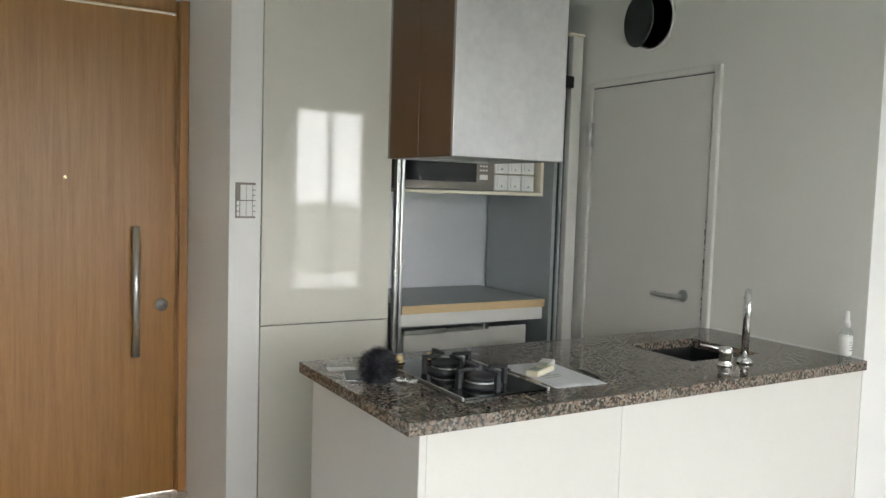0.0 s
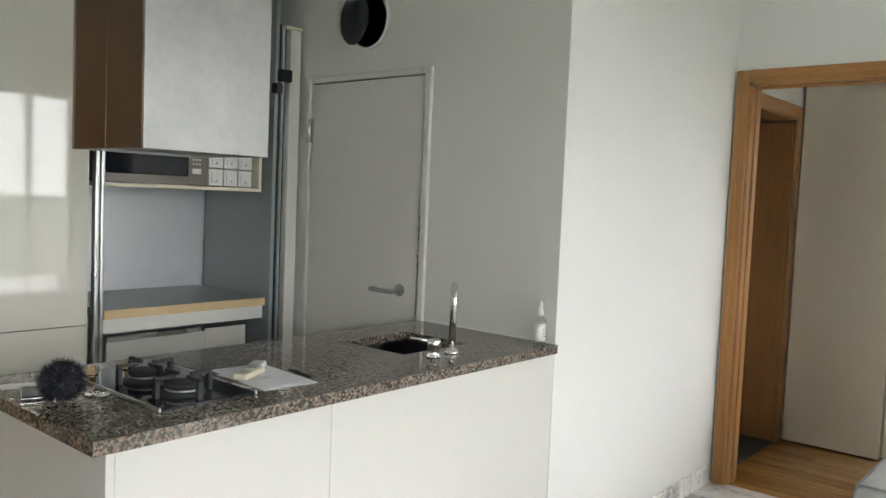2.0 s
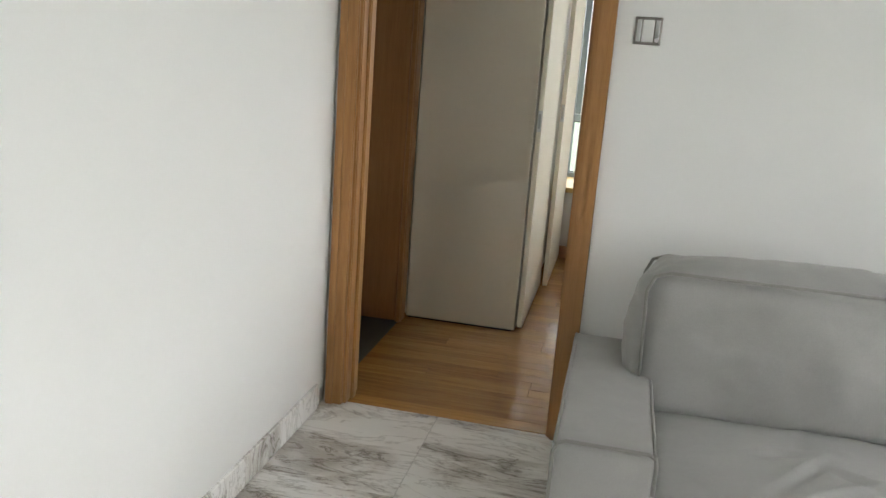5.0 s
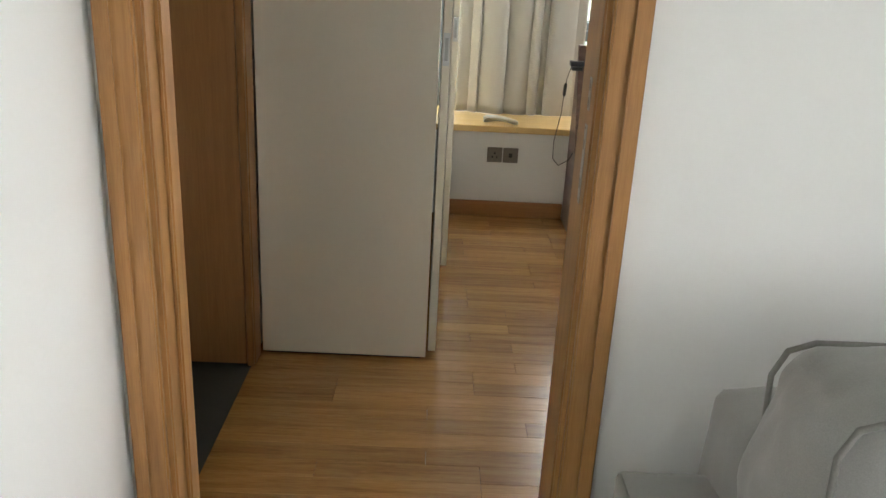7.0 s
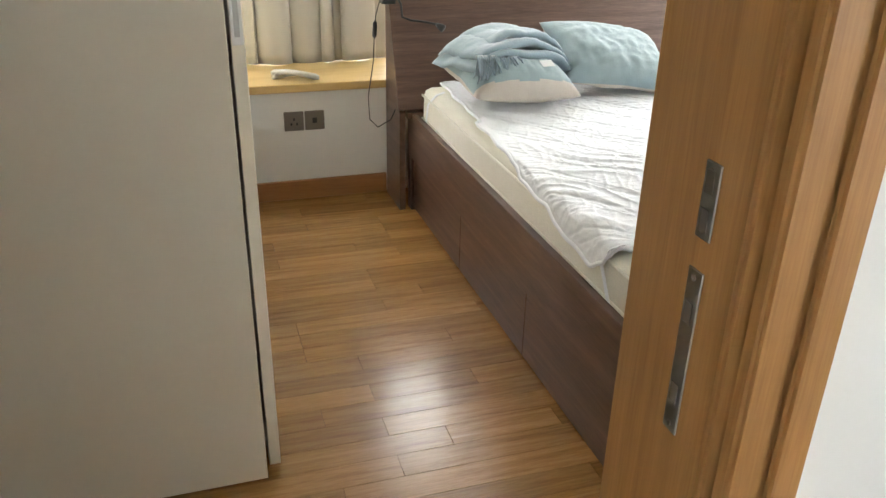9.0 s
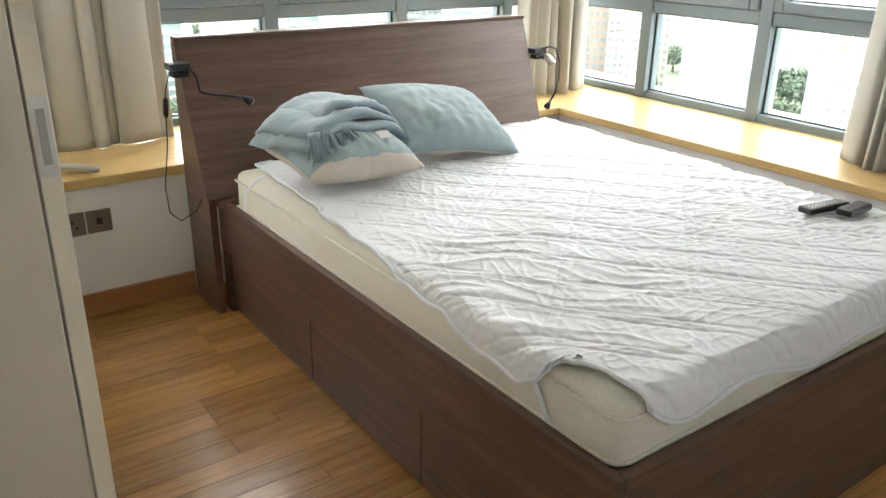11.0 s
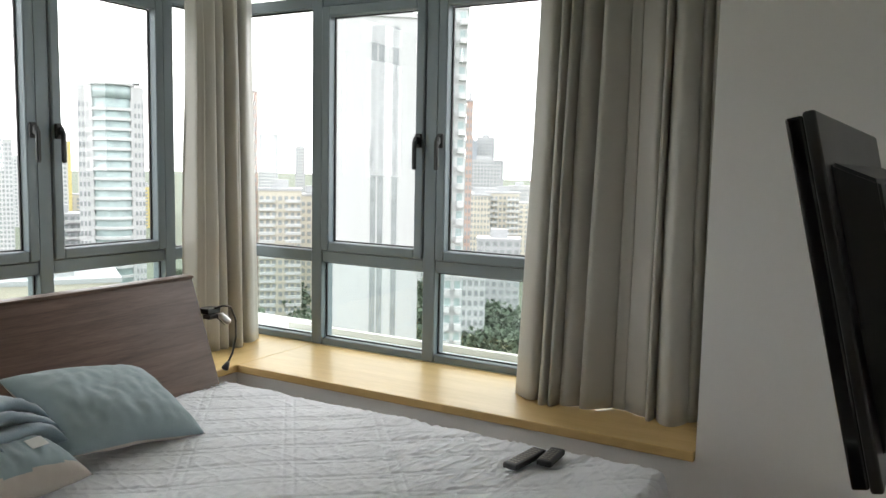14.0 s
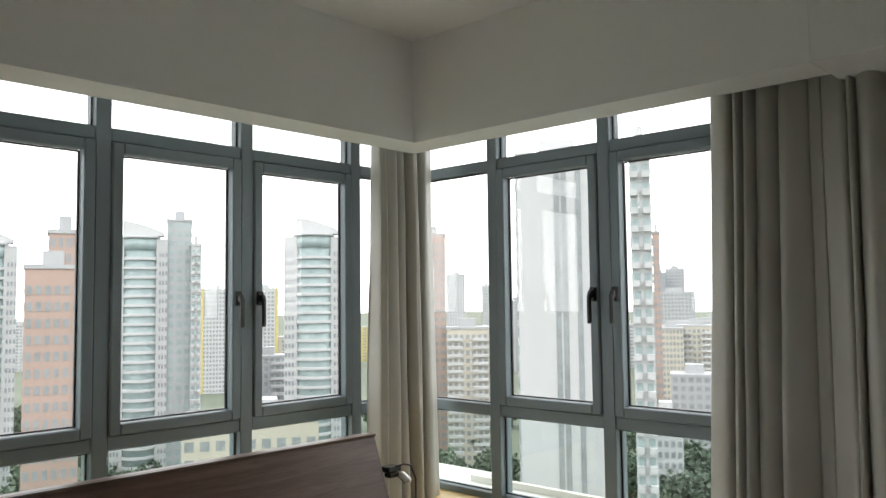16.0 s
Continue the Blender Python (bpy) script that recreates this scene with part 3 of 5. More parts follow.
def bay_window(name, label, axis, fixed, posts, z0, zl, zu, z1, sashes, end):
    """Grey metal window: posts, transoms, opening sashes, panes. axis 'x': it runs along x at y = fixed."""
    th = structure(new(name), label, "window")

    def bx(u0, u1, v0, v1, za, zb):
        return (u0, u1, fixed + v0, fixed + v1, za, zb) if axis == "x" else (fixed + v0, fixed + v1, u0, u1, za, zb)
    bm = bmesh.new()
    ends = [posts[0], *posts[1:]]
    for u in posts:
        add_box(bm, bx(u - 0.032, u + 0.032, -0.035, 0.06, z0, z1))
    for a, b in zip(ends, ends[1:]):
        for za, zb in ((z0, z0 + 0.035), (zl - 0.028, zl + 0.028), (zu - 0.028, zu + 0.028), (z1 - 0.03, z1)):
            add_box(bm, bx(a + 0.033, b - 0.033, -0.028, 0.055, za, zb))
    bmesh.ops.bevel(bm, geom=list(bm.edges), offset=0.004, segments=1, affect="EDGES")
    finish("frame", bm, ALU, th)
    bm = bmesh.new()
    for i, (a, b) in enumerate(zip(ends, ends[1:])):
        s = 0.082 if i in sashes else 0.034
        t = 0.077 if i in sashes else 0.029
        for u0, u1, za, zb in ((a + 0.034, b - 0.034, z0 + 0.036, zl - 0.029), (a + s, b - s, zl + t, zu - t), (a + 0.034, b - 0.034, zu + 0.029, z1 - 0.031)):
            for c in ((u0, u0 + 0.006, za, zb), (u1 - 0.006, u1, za, zb), (u0 + 0.0065, u1 - 0.0065, za, za + 0.006), (u0 + 0.0065, u1 - 0.0065, zb - 0.006, zb)):
                add_box(bm, bx(c[0], c[1], 0.002, 0.0115, c[2], c[3]))
    finish("gasket", bm, BLACK, th)
    for a, b in zip(ends, ends[1:]):
        i = ends.index(a)
        low = block("pane", bx(a + 0.03, b - 0.03, 0.012, 0.018, z0 + 0.03, zl - 0.025), PANEGREEN, th)
        up = block("pane", bx(a + 0.03, b - 0.03, 0.012, 0.018, zu + 0.025, z1 - 0.025), PANE, th)
        mid = block("pane", bx(a + 0.03, b - 0.03, 0.012, 0.018, zl + 0.025, zu - 0.025), PANE, th)
        for p in (low, up, mid):
            p.visible_shadow = False
        if i in sashes:
            bm = bmesh.new()
            p, q, r, s = a + 0.036, b - 0.036, zl + 0.031, zu - 0.031
            for c in ((p, p + 0.045, r, s), (q - 0.045, q, r, s), (p + 0.046, q - 0.046, r, r + 0.045), (p + 0.046, q - 0.046, s - 0.045, s)):
                add_box(bm, bx(c[0], c[1], -0.045, 0.011, c[2], c[3]))
            bmesh.ops.bevel(bm, geom=list(bm.edges), offset=0.005, segments=1, affect="EDGES")
            finish("sash", bm, ALU, th)
            hu = (q - 0.022) if sashes[i] > 0 else (p + 0.022)
            bm = bmesh.new()
            add_box(bm, bx(hu - 0.016, hu + 0.016, -0.062, -0.045, 1.50, 1.565))
            add_box(bm, bx(hu - 0.010, hu + 0.010, -0.085, -0.062, 1.515, 1.55))
            add_box(bm, bx(hu - 0.009, hu + 0.009, -0.095, -0.078, 1.40, 1.535))
            bmesh.ops.bevel(bm, geom=list(bm.edges), offset=0.004, segments=2, affect="EDGES")
            finish("handle", bm, BLACK, th)
    return th


bay_window("window_far", "grey metal window over the bed with opening sashes", "x", YG, [0.20, 0.85, 1.52, 2.19, 2.865, 3.53, XG], 0.505, 0.955, 2.207, 2.56, {3: 1, 4: -1, 1: 1, 2: -1}, None)
bay_window("window_right", "grey metal side window with opening sashes", "y", XG, [4.03, 4.82, 5.48, 6.142, YG - 0.04], 0.505, 0.955, 2.207, 2.56, {1: 1, 2: -1}, None)
structure(blocks("ledge", [(-1.0, XG + 1.0, YG + 0.21, YG + 0.75, 0.1, 0.36), (XG + 0.21, XG + 0.75, 3.0, YG + 0.20, 0.1, 0.36), (XG + 0.71, XG + 0.75, 3.0, YG + 0.2, 0.361, 0.40)], CONCRETE), "pale concrete ledge outside the windows", "ledge")

# ---- kitchen ----
tall = tagged(new("tall_cabinet"), "tall glossy cream kitchen cabinet with a split door", "cabinet")
block("body", (-1.98, -1.335, -0.018, 0.575, 0, 2.6), ISLAND, tall)
for z0, z1 in ((0.02, 0.908), (0.912, 2.46)):
    block("door", (-1.333, -1.313, -0.014, 0.572, z0, z1), GLOSS, tall, 0.002)
block("filler", (-1.333, -1.315, -0.014, 0.572, 2.464, 2.6), DOORPAINT, tall)

niche = tagged(new("niche_cabinet"), "open kitchen niche unit with a birch-edged worktop and drawers", "cabinet")
block("back_panel", (-1.96, -1.92, 0.64, 1.51, 0.0, 2.55), SILVERNICHE, niche)
block("side_panel", (-1.90, -1.32, 1.485, 1.505, 0.0, 2.55), DARKNICHE, niche)
block("worktop", (-1.919, -1.315, 0.640, 1.45, 0.925, 0.962), DARKNICHE, niche)
block("worktop_edge", (-1.3145, -1.307, 0.640, 1.45, 0.924, 0.9625), BIRCH, niche, 0.001)
block("apron", (-1.36, -1.318, 0.640, 1.445, 0.862, 0.923), WHITEPL, niche, 0.002)
block("drawer_front", (-1.345, -1.325, 0.66, 1.13, 0.40, 0.825), ISLAND, niche, 0.003)
block("drawer_front", (-1.345, -1.335, 1.135, 1.36, 0.40, 0.835), ISLAND, niche, 0.003)
block("finger_rail", (-1.35, -1.318, 0.66, 1.10, 0.828, 0.846), STEEL, niche, 0.002)
block("plinth", (-1.90, -1.36, 0.64, 1.48, 0, 0.399), ISLAND, niche)
block("wall_box", (-1.90, -1.325, 0.64, 1.425, 1.478, 1.494), CREAMPL, niche, 0.002)
block("wall_box_side", (-1.90, -1.325, 1.408, 1.425, 1.495, 2.00), CREAMPL, niche, 0.002)
block("upper_cupboard", (-1.90, -1.330, 0.64, 1.425, 1.73, 2.45), WHITEPL, niche, 0.003)

mw = tagged(new("microwave"), "built-in grey steel microwave with a dark glass door", "microwave")
block("case", (-1.85, -1.335, 0.645, 1.135, 1.496, 1.725), GREYPL, mw, 0.003)
block("glass_door", (-1.3345, -1.328, 0.650, 1.03, 1.535, 1.700), BLACKGLASS, mw, 0.002)
block("display", (-1.3345, -1.330, 1.05, 1.095, 1.548, 1.572), WHITEPL, mw, 0.001)
for k in range(6):
    lathe("button", [(0.005, 0), (0.005, 0.003)], WHITEPL, pose(-1.3345, 1.056 + 0.016 * (k % 3), 1.592 + 0.02 * (k // 3), 0, 90, 0), 10, mw)

one = tagged(new("switch_box"), "square white electrical switch box", "switch", "switch boxes beside the microwave")
block("plate", (-0.012, 0.0, -0.038, 0.038, -0.038, 0.038), WHITEPL, one, 0.004)
block("rocker", (0.0005, 0.005, -0.026, 0.026, -0.024, 0.028), WHITEPL, one, 0.003)
block("lamp", (0.0055, 0.007, -0.004, 0.004, -0.018, -0.012), BARINK, one)
one.location = (-1.345, 1.183, 1.537)
for k in range(1, 6):
    copy_thing(one, Matrix.Translation((-1.345, 1.183 + 0.08 * (k % 3), 1.537 + 0.082 * (k // 3))))

rails = tagged(new("sliding_rail"), "vertical metal and black rails of a folding niche door", "rail")
block("steel_post", (-1.335, -1.300, 0.594, 0.612, 0, 2.5), STEEL, rails, 0.004)
block("steel_post", (-1.335, -1.305, 0.620, 0.636, 0, 2.5), STEEL, rails, 0.004)
block("black_post", (-1.36, -1.325, 1.508, 1.524, 0, 2.30), BLACK, rails, 0.002)
block("grey_post", (-1.36, -1.320, 1.526, 1.542, 0, 2.30), DARKNICHE, rails, 0.003)
block("black_post", (-1.36, -1.33, 1.544, 1.556, 0, 2.30), BLACK, rails, 0.002)
block("bracket", (-1.345, -1.285, 1.500, 1.565, 2.02, 2.08), BLACK, rails, 0.006)
block("bracket", (-1.33, -1.285, 1.470, 1.510, 1.96, 2.01), BLACK, rails, 0.006)
block("white_post", (-1.36, -1.300, 1.560, 1.625, 0, 2.28), DOORPAINT, rails, 0.004)
block("white_cap", (-1.37, -1.290, 1.525, 1.626, 2.281, 2.292), CREAMPL, rails, 0.002)

# island
isl = tagged(new("kitchen_island"), "white kitchen island with a polished granite top", "kitchen island")
bm = bmesh.new()
SX0, SX1, SY0, SY1 = -0.295, 0.022, 1.04, 1.385
for b in ((-0.466, SX0, -0.161, YK - 0.002), (SX1, 0.258, -0.161, YK - 0.002), (SX0, SX1, -0.161, SY0), (SX0, SX1, SY1, YK - 0.002)):
    add_box(bm, (*b, 0.912, 0.945))
bmesh.ops.remove_doubles(bm, verts=bm.verts, dist=0.0005)
finish("granite_top", bm, GRANITE, isl)
for b in ((-0.44, 0.2425, -0.125, -0.105), (0.222, 0.2425, -0.1045, 0.52), (0.222, 0.2425, 0.5215, YK - 0.002), (-0.44, -0.42, -0.1045, YK - 0.002)):
    block("panel", (*b, 0.0, 0.9115), ISLAND, isl, 0.0015, 1)
bm = bmesh.new()
add_box(bm, (SX0 - 0.004, SX1 + 0.004, SY0 - 0.004, SY1 + 0.004, 0.76, 0.911))
bm.faces.ensure_lookup_table()
bmesh.ops.delete(bm, geom=[max(bm.faces, key=lambda f: f.calc_center_median().z)], context="FACES")
sink = finish("sink_basin", bm, BLACK, isl)
block("upstand", (-0.40, 0.235, YK - 0.006, YK - 0.0025, 0.9455, 0.952), WHITEPL, isl)

tap = tagged(new("tap"), "chrome gooseneck kitchen tap", "tap")
TX, TY, TZ = 0.112, 1.188, 0.9455
lathe("base", [(0.026, 0), (0.026, 0.008), (0.020, 0.014), (0.015, 0.02)], CHROME, pose(TX, TY, TZ), 28, tap)
tube("neck", [(TX, TY, TZ + 0.015), (TX, TY, TZ + 0.185)] + [(TX - 0.62 * q, TY + 0.78 * q, TZ + 0.185 + 0.05 * math.sin(a)) for q, a in ((0.045 - 0.045 * math.cos(a), a) for a in (0.4, 0.8, 1.2, 1.6, 2.0, 2.4))] + [(TX - 0.065, TY + 0.082, TZ + 0.195)], 0.0125, CHROME, 16, tap)
tapl = tagged(new("tap_lever"), "chrome single-lever tap control", "tap")
lathe("body", [(0.024, 0), (0.024, 0.006), (0.020, 0.01), (0.020, 0.03), (0.023, 0.032), (0.023, 0.058), (0.020, 0.062)], CHROME, pose(TX + 0.003, TY - 0.10, TZ), 28, tapl)
tube("lever", [(TX - 0.005, TY - 0.11, TZ + 0.056), (TX - 0.06, TY - 0.15, TZ + 0.062)], [0.006, 0.0045], CHROME, 10, tapl)

bot = tagged(new("spray_bottle"), "clear spray bottle with a white label on the counter", "bottle")
BX, BY = 0.213, 1.585
lathe("bottle", [(0.020, 0), (0.0215, 0.004), (0.0215, 0.095), (0.016, 0.108), (0.010, 0.112), (0.010, 0.12)], CLEARPL, pose(BX, BY, TZ), 24, bot)
lathe("label", [(0.0219, 0.018), (0.0219, 0.085)], WHITEPL, pose(BX, BY, TZ), 24, bot)
lathe("cap", [(0.0115, 0.115), (0.0115, 0.135), (0.008, 0.137), (0.008, 0.165), (0.006, 0.17)], WHITEPL, pose(BX, BY, TZ), 20, bot)
for k in range(4):
    block("print_bar", (BX + 0.0218, BX + 0.0222, BY - 0.011, BY + 0.009 - 0.003 * k, TZ + 0.035 + 0.009 * k, TZ + 0.038 + 0.009 * k), BARINK, bot)

hob = tagged(new("gas_hob"), "black glass two-burner gas hob with iron pan supports", "hob")
HX0, HX1, HY0, HY1 = -0.335, 0.141, 0.060, 0.335
block("glass", (HX0, HX1, HY0, HY1, 0.9455, 0.953), BLACKGLASS, hob, 0.002)
for yy in (HY0 - 0.006, HY1 - 0.001):
    block("trim", (HX0, HX1 + 0.004, yy, yy + 0.007, 0.9455, 0.956), STEEL, hob, 0.002)
for cx in (0.045, -0.145):
    cy = (HY0 + HY1) / 2 - 0.018
    lathe("burner", [(0.058, 0.0), (0.058, 0.008), (0.045, 0.012), (0.043, 0.024), (0.046, 0.026), (0.040, 0.032), (0.012, 0.034)], RUBBER, pose(cx, cy, 0.953), 28, hob)
    lathe("burner_ring", [(0.0440, 0.013), (0.0450, 0.014), (0.0450, 0.017), (0.0440, 0.018)], STEEL, pose(cx, cy, 0.953), 28, hob)
    for sx, sy in ((1, 0), (-1, 0), (0, 1), (0, -1)):
        bm = bmesh.new()
        r = 0.083
        add_box(bm, (-0.006, 0.006, 0.022, r, 0.045, 0.055))
        add_box(bm, (-0.008, 0.008, r - 0.014, r, 0.0, 0.045))
        bmesh.ops.bevel(bm, geom=list(bm.edges), offset=0.002, segments=1, affect="EDGES")
        bmesh.ops.transform(bm, matrix=pose(cx, cy, 0.953, 0, 0, math.degrees(math.atan2(sx, sy)) * -1), verts=bm.verts)
        finish("pan_support", bm, RUBBER, hob)
for yy in (HY0 + 0.045, HY0 + 0.155):
    lathe("knob", [(0.018, 0), (0.018, 0.005), (0.013, 0.007), (0.012, 0.022), (0.009, 0.025)], BRASS, pose(HX0 + 0.03, yy, 0.953), 20, hob)

hood = tagged(new("cooker_hood"), "boxy brushed-steel island cooker hood with brown side", "cooker hood")
block("steel_face", (0.092, 0.104, 0.025, 0.385, 1.578, 2.735), HOODSTEEL, hood, 0.0015)
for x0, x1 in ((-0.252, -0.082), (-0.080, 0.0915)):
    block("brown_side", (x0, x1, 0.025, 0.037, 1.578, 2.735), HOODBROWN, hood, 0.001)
block("far_side", (-0.252, 0.0915, 0.373, 0.385, 1.578, 2.735), HOODSTEEL, hood, 0.001)
block("back_face", (-0.264, -0.2525, 0.025, 0.385, 1.578, 2.735), HOODSTEEL, hood, 0.001)
block("filter", (-0.25, 0.09, 0.038, 0.372, 1.585, 1.60), GREYPL, hood)

sp = tagged(new("wall_keypad"), "white multi-gang wall panel with dark outlines", "switch")
block("plate", (-1.3125, -1.304, -0.125, -0.044, 1.355, 1.498), GREYPL, sp, 0.002)
for i in range(2):
    for j in range(2):
        block("key", (-1.3038, -1.299, -0.1075 + 0.0255 * j, -0.0845 + 0.0255 * j, 1.363 + 0.065 * i, 1.424 + 0.065 * i), WHITEPL, sp, 0.001)
for i in range(6):
    for yy in (-0.1215, -0.0560):
        if i < 3 or yy > -0.1:
            block("key", (-1.3038, -1.300, yy, yy + 0.0105, 1.363 + 0.0215 * i, 1.381 + 0.0215 * i), WHITEPL, sp, 0.001)

# things on the counter
pom = tagged(new("fur_pompom"), "dark purple fluffy fur pompom key charm", "key charm")
PX, PY, PZ, PR = -0.105, -0.066, 1.002, 0.053
random.seed(11)
bm = bmesh.new()
bmesh.ops.create_icosphere(bm, subdivisions=3, radius=PR * 0.8, matrix=pose(PX, PY, PZ - 0.004))
for k in range(3200):
    d = Vector((random.gauss(0, 1), random.gauss(0, 1), random.gauss(0, 1))).normalized()
    s = Vector((random.gauss(0, 1), random.gauss(0, 1), random.gauss(0, 1))).cross(d).normalized()
    a = Vector((PX, PY, PZ - 0.004)) + d * PR * 0.75
    tip = a + (d + 0.5 * s * random.random()) * PR * random.uniform(0.3, 0.52) + Vector((0, 0, -0.003))
    tip.z = max(tip.z, 0.948)
    a.z = max(a.z, 0.948)
    vs = [bm.verts.new(p) for p in (a - s * 0.0007, a + s * 0.0007, tip)]
    bm.faces.new(vs)
finish("fur", bm, FUR, pom)
keys = tagged(new("key_bunch"), "small bunch of metal keys and rings", "keys")
random.seed(5)
for k in range(3):
    c = Vector((-0.125 + 0.022 * k, 0.012 + 0.010 * k, 0.9495 + 0.001 * k))
    tube("ring", [(c.x + 0.014 * math.cos(a), c.y + 0.014 * math.sin(a), c.z + 0.002 * math.sin(3 * a)) for a in (i * math.tau / 16 for i in range(17))], 0.0017, CHROME, 8, keys)
for k in range(3):
    block("key", (-0.03, 0.03, -0.006, 0.006, -0.0012, 0.0012), STEEL, keys, 0.0008, 1, pose(-0.12 + 0.02 * k, 0.012 + 0.010 * k, 0.9475 + 0.0022 * k, 0, 4, 30 + 50 * k))
ph = tagged(new("phone"), "black phone with a chrome rim", "phone")
block("body", (-0.035, 0.035, -0.06, 0.06, 0, 0.010), BLACK, ph, 0.004, 3, pose(-0.205, -0.085, 0.9456, 0, 0, 70))
block("rim", (-0.036, 0.036, -0.061, 0.061, 0.0035, 0.0065), CHROME, ph, 0.001, 1, pose(-0.205, -0.085, 0.9456, 0, 0, 70))
cd = tagged(new("access_card"), "pale plastic access card", "card")
block("card", (-0.043, 0.043, -0.027, 0.027, 0, 0.0022), WHITEPL, cd, 0.0008, 1, pose(-0.315, -0.085, 0.9456, 0, 0, 75))
pap = tagged(new("paper_sheet"), "printed sheets of paper lying on the counter", "paper")
block("sheet", (-0.155, 0.15, -0.088, 0.088, 0, 0.0012), PAPER, pap, 0, 1, pose(-0.01, 0.475, 0.9456, 0, 0, -5))
block("sheet", (-0.13, 0.10, -0.075, 0.075, 0.0014, 0.0024), PAPER, pap, 0, 1, pose(0.02, 0.462, 0.9456, 0, 0, 4))
for k in range(5):
    block("print_bar", (-0.08 + 0.02 * k, -0.074 + 0.02 * k, -0.05, 0.03 - 0.01 * (k % 3), 0.0025, 0.0028), GREENPRINT, pap, 0, 1, pose(0.02, 0.462, 0.9456, 0, 0, 4))
for nm, mt, x, yv, z, r in (("remote_control", CREAMPL, -0.03, 0.44, 0.9485, 28), ("remote_control", WHITEPL, -0.085, 0.50, 0.9485, 40)):
    rc = tagged(new(nm), "cream plastic air-conditioner remote control", "remote control", "remotes on the counter")
    block("case", (-0.022, 0.022, -0.062, 0.062, 0, 0.018), mt, rc, 0.006, 3, pose(x, yv, z, 0, 0, r))
    block("display", (-0.016, 0.016, -0.052, -0.01, 0.0181, 0.0188), GREENPRINT, rc, 0.0003, 1, pose(x, yv, z, 0, 0, r))
pen = tagged(new("pen"), "black pen lying beside the paper", "pen")
tube("barrel", [(-0.02, 0.575, 0.951), (0.01, 0.58, 0.951), (0.085, 0.565, 0.951), (0.10, 0.562, 0.9505)], [0.003, 0.005, 0.005, 0.002], BLACK, 10, pen)

# ---- wall switch and sofa ----
ws = tagged(new("wall_switch"), "square grey metal wall switch with a white rocker", "switch")
block("plate", (1.247, 1.333, YD - 0.009, YD, 1.409, 1.495), GREYPL, ws, 0.003)
block("rocker", (1.272, 1.308, YD - 0.0125, YD - 0.0095, 1.418, 1.486), WHITEPL, ws, 0.002)
block("rocker_edge", (1.254, 1.268, YD - 0.0115, YD - 0.0095, 1.418, 1.486), STEEL, ws, 0.001)
block("rocker_edge", (1.312, 1.326, YD - 0.0115, YD - 0.0095, 1.418, 1.486), STEEL, ws, 0.001)
random.seed(2)


def soft_block(name, b, mat, parent, r=0.05, puff=0.02, wr=0.006, n=26, seed=0.0, crumple=False):
    """A cushion: a rounded box, puffed and creased."""
    x0, x1, y0, y1, z0, z1 = b
    c, h = Vector(((x0 + x1) / 2, (y0 + y1) / 2, (z0 + z1) / 2)), Vector(((x1 - x0) / 2, (y1 - y0) / 2, (z1 - z0) / 2))
    bm = bmesh.new()
    bmesh.ops.create_cube(bm, size=2.0)
    bmesh.ops.subdivide_edges(bm, edges=bm.edges, cuts=n, use_grid_fill=True)
    for v in bm.verts:
        p = Vector((v.co.x * h.x, v.co.y * h.y, v.co.z * h.z))
        core = Vector([max(-(hh - r), min(hh - r, pp)) for hh, pp in zip(h, p)])
        d = p - core
        if d.length > 1e-6:
            p = core + d.normalized() * min(d.length, r) if (abs(d.x) > 1e-6) + (abs(d.y) > 1e-6) + (abs(d.z) > 1e-6) > 1 else p
        u = v.co
        k = (1 - u.x ** 2) * (1 - u.y ** 2) if abs(u.z) > 0.99 else ((1 - u.y ** 2) * (1 - u.z ** 2) if abs(u.x) > 0.99 else (1 - u.x ** 2) * (1 - u.z ** 2))
        nrm = p.normalized()
        ax = Vector((u.x if abs(u.x) > 0.99 else 0, u.y if abs(u.y) > 0.99 else 0, u.z if abs(u.z) > 0.99 else 0))
        p += ax * puff * k
        q = p * 7 + Vector((seed, seed * 2, 0))
        p += nrm * wr * noise.noise(q) + nrm * wr * 0.5 * noise.noise(q * 3)
        if crumple and abs(u.z) > 0.99:
            s = p + c
            for cx, cy, a, ln, amp in ((1.80, 2.52, 0.9, 0.10, 0.010), (1.88, 2.44, 0.5, 0.13, 0.014), (1.97, 2.40, 1.1, 0.09, 0.012), (1.72, 2.58, 0.3, 0.08, 0.008), (1.93, 2.50, -0.4, 0.09, 0.009)):
                e, g = (s.x - cx) * math.cos(a) + (s.y - cy) * math.sin(a), -(s.x - cx) * math.sin(a) + (s.y - cy) * math.cos(a)
                p.z -= amp * math.exp(-(e / ln) ** 2 - (g / 0.014) ** 2) - 0.6 * amp * math.exp(-(e / ln) ** 2 - ((g - 0.026) / 0.014) ** 2)
        v.co = c + p
    return finish(name, bm, mat, parent, True)


def piping(pts, parent, r=0.005):
    return tube("piping", pts, r, PIPING, 8, parent)


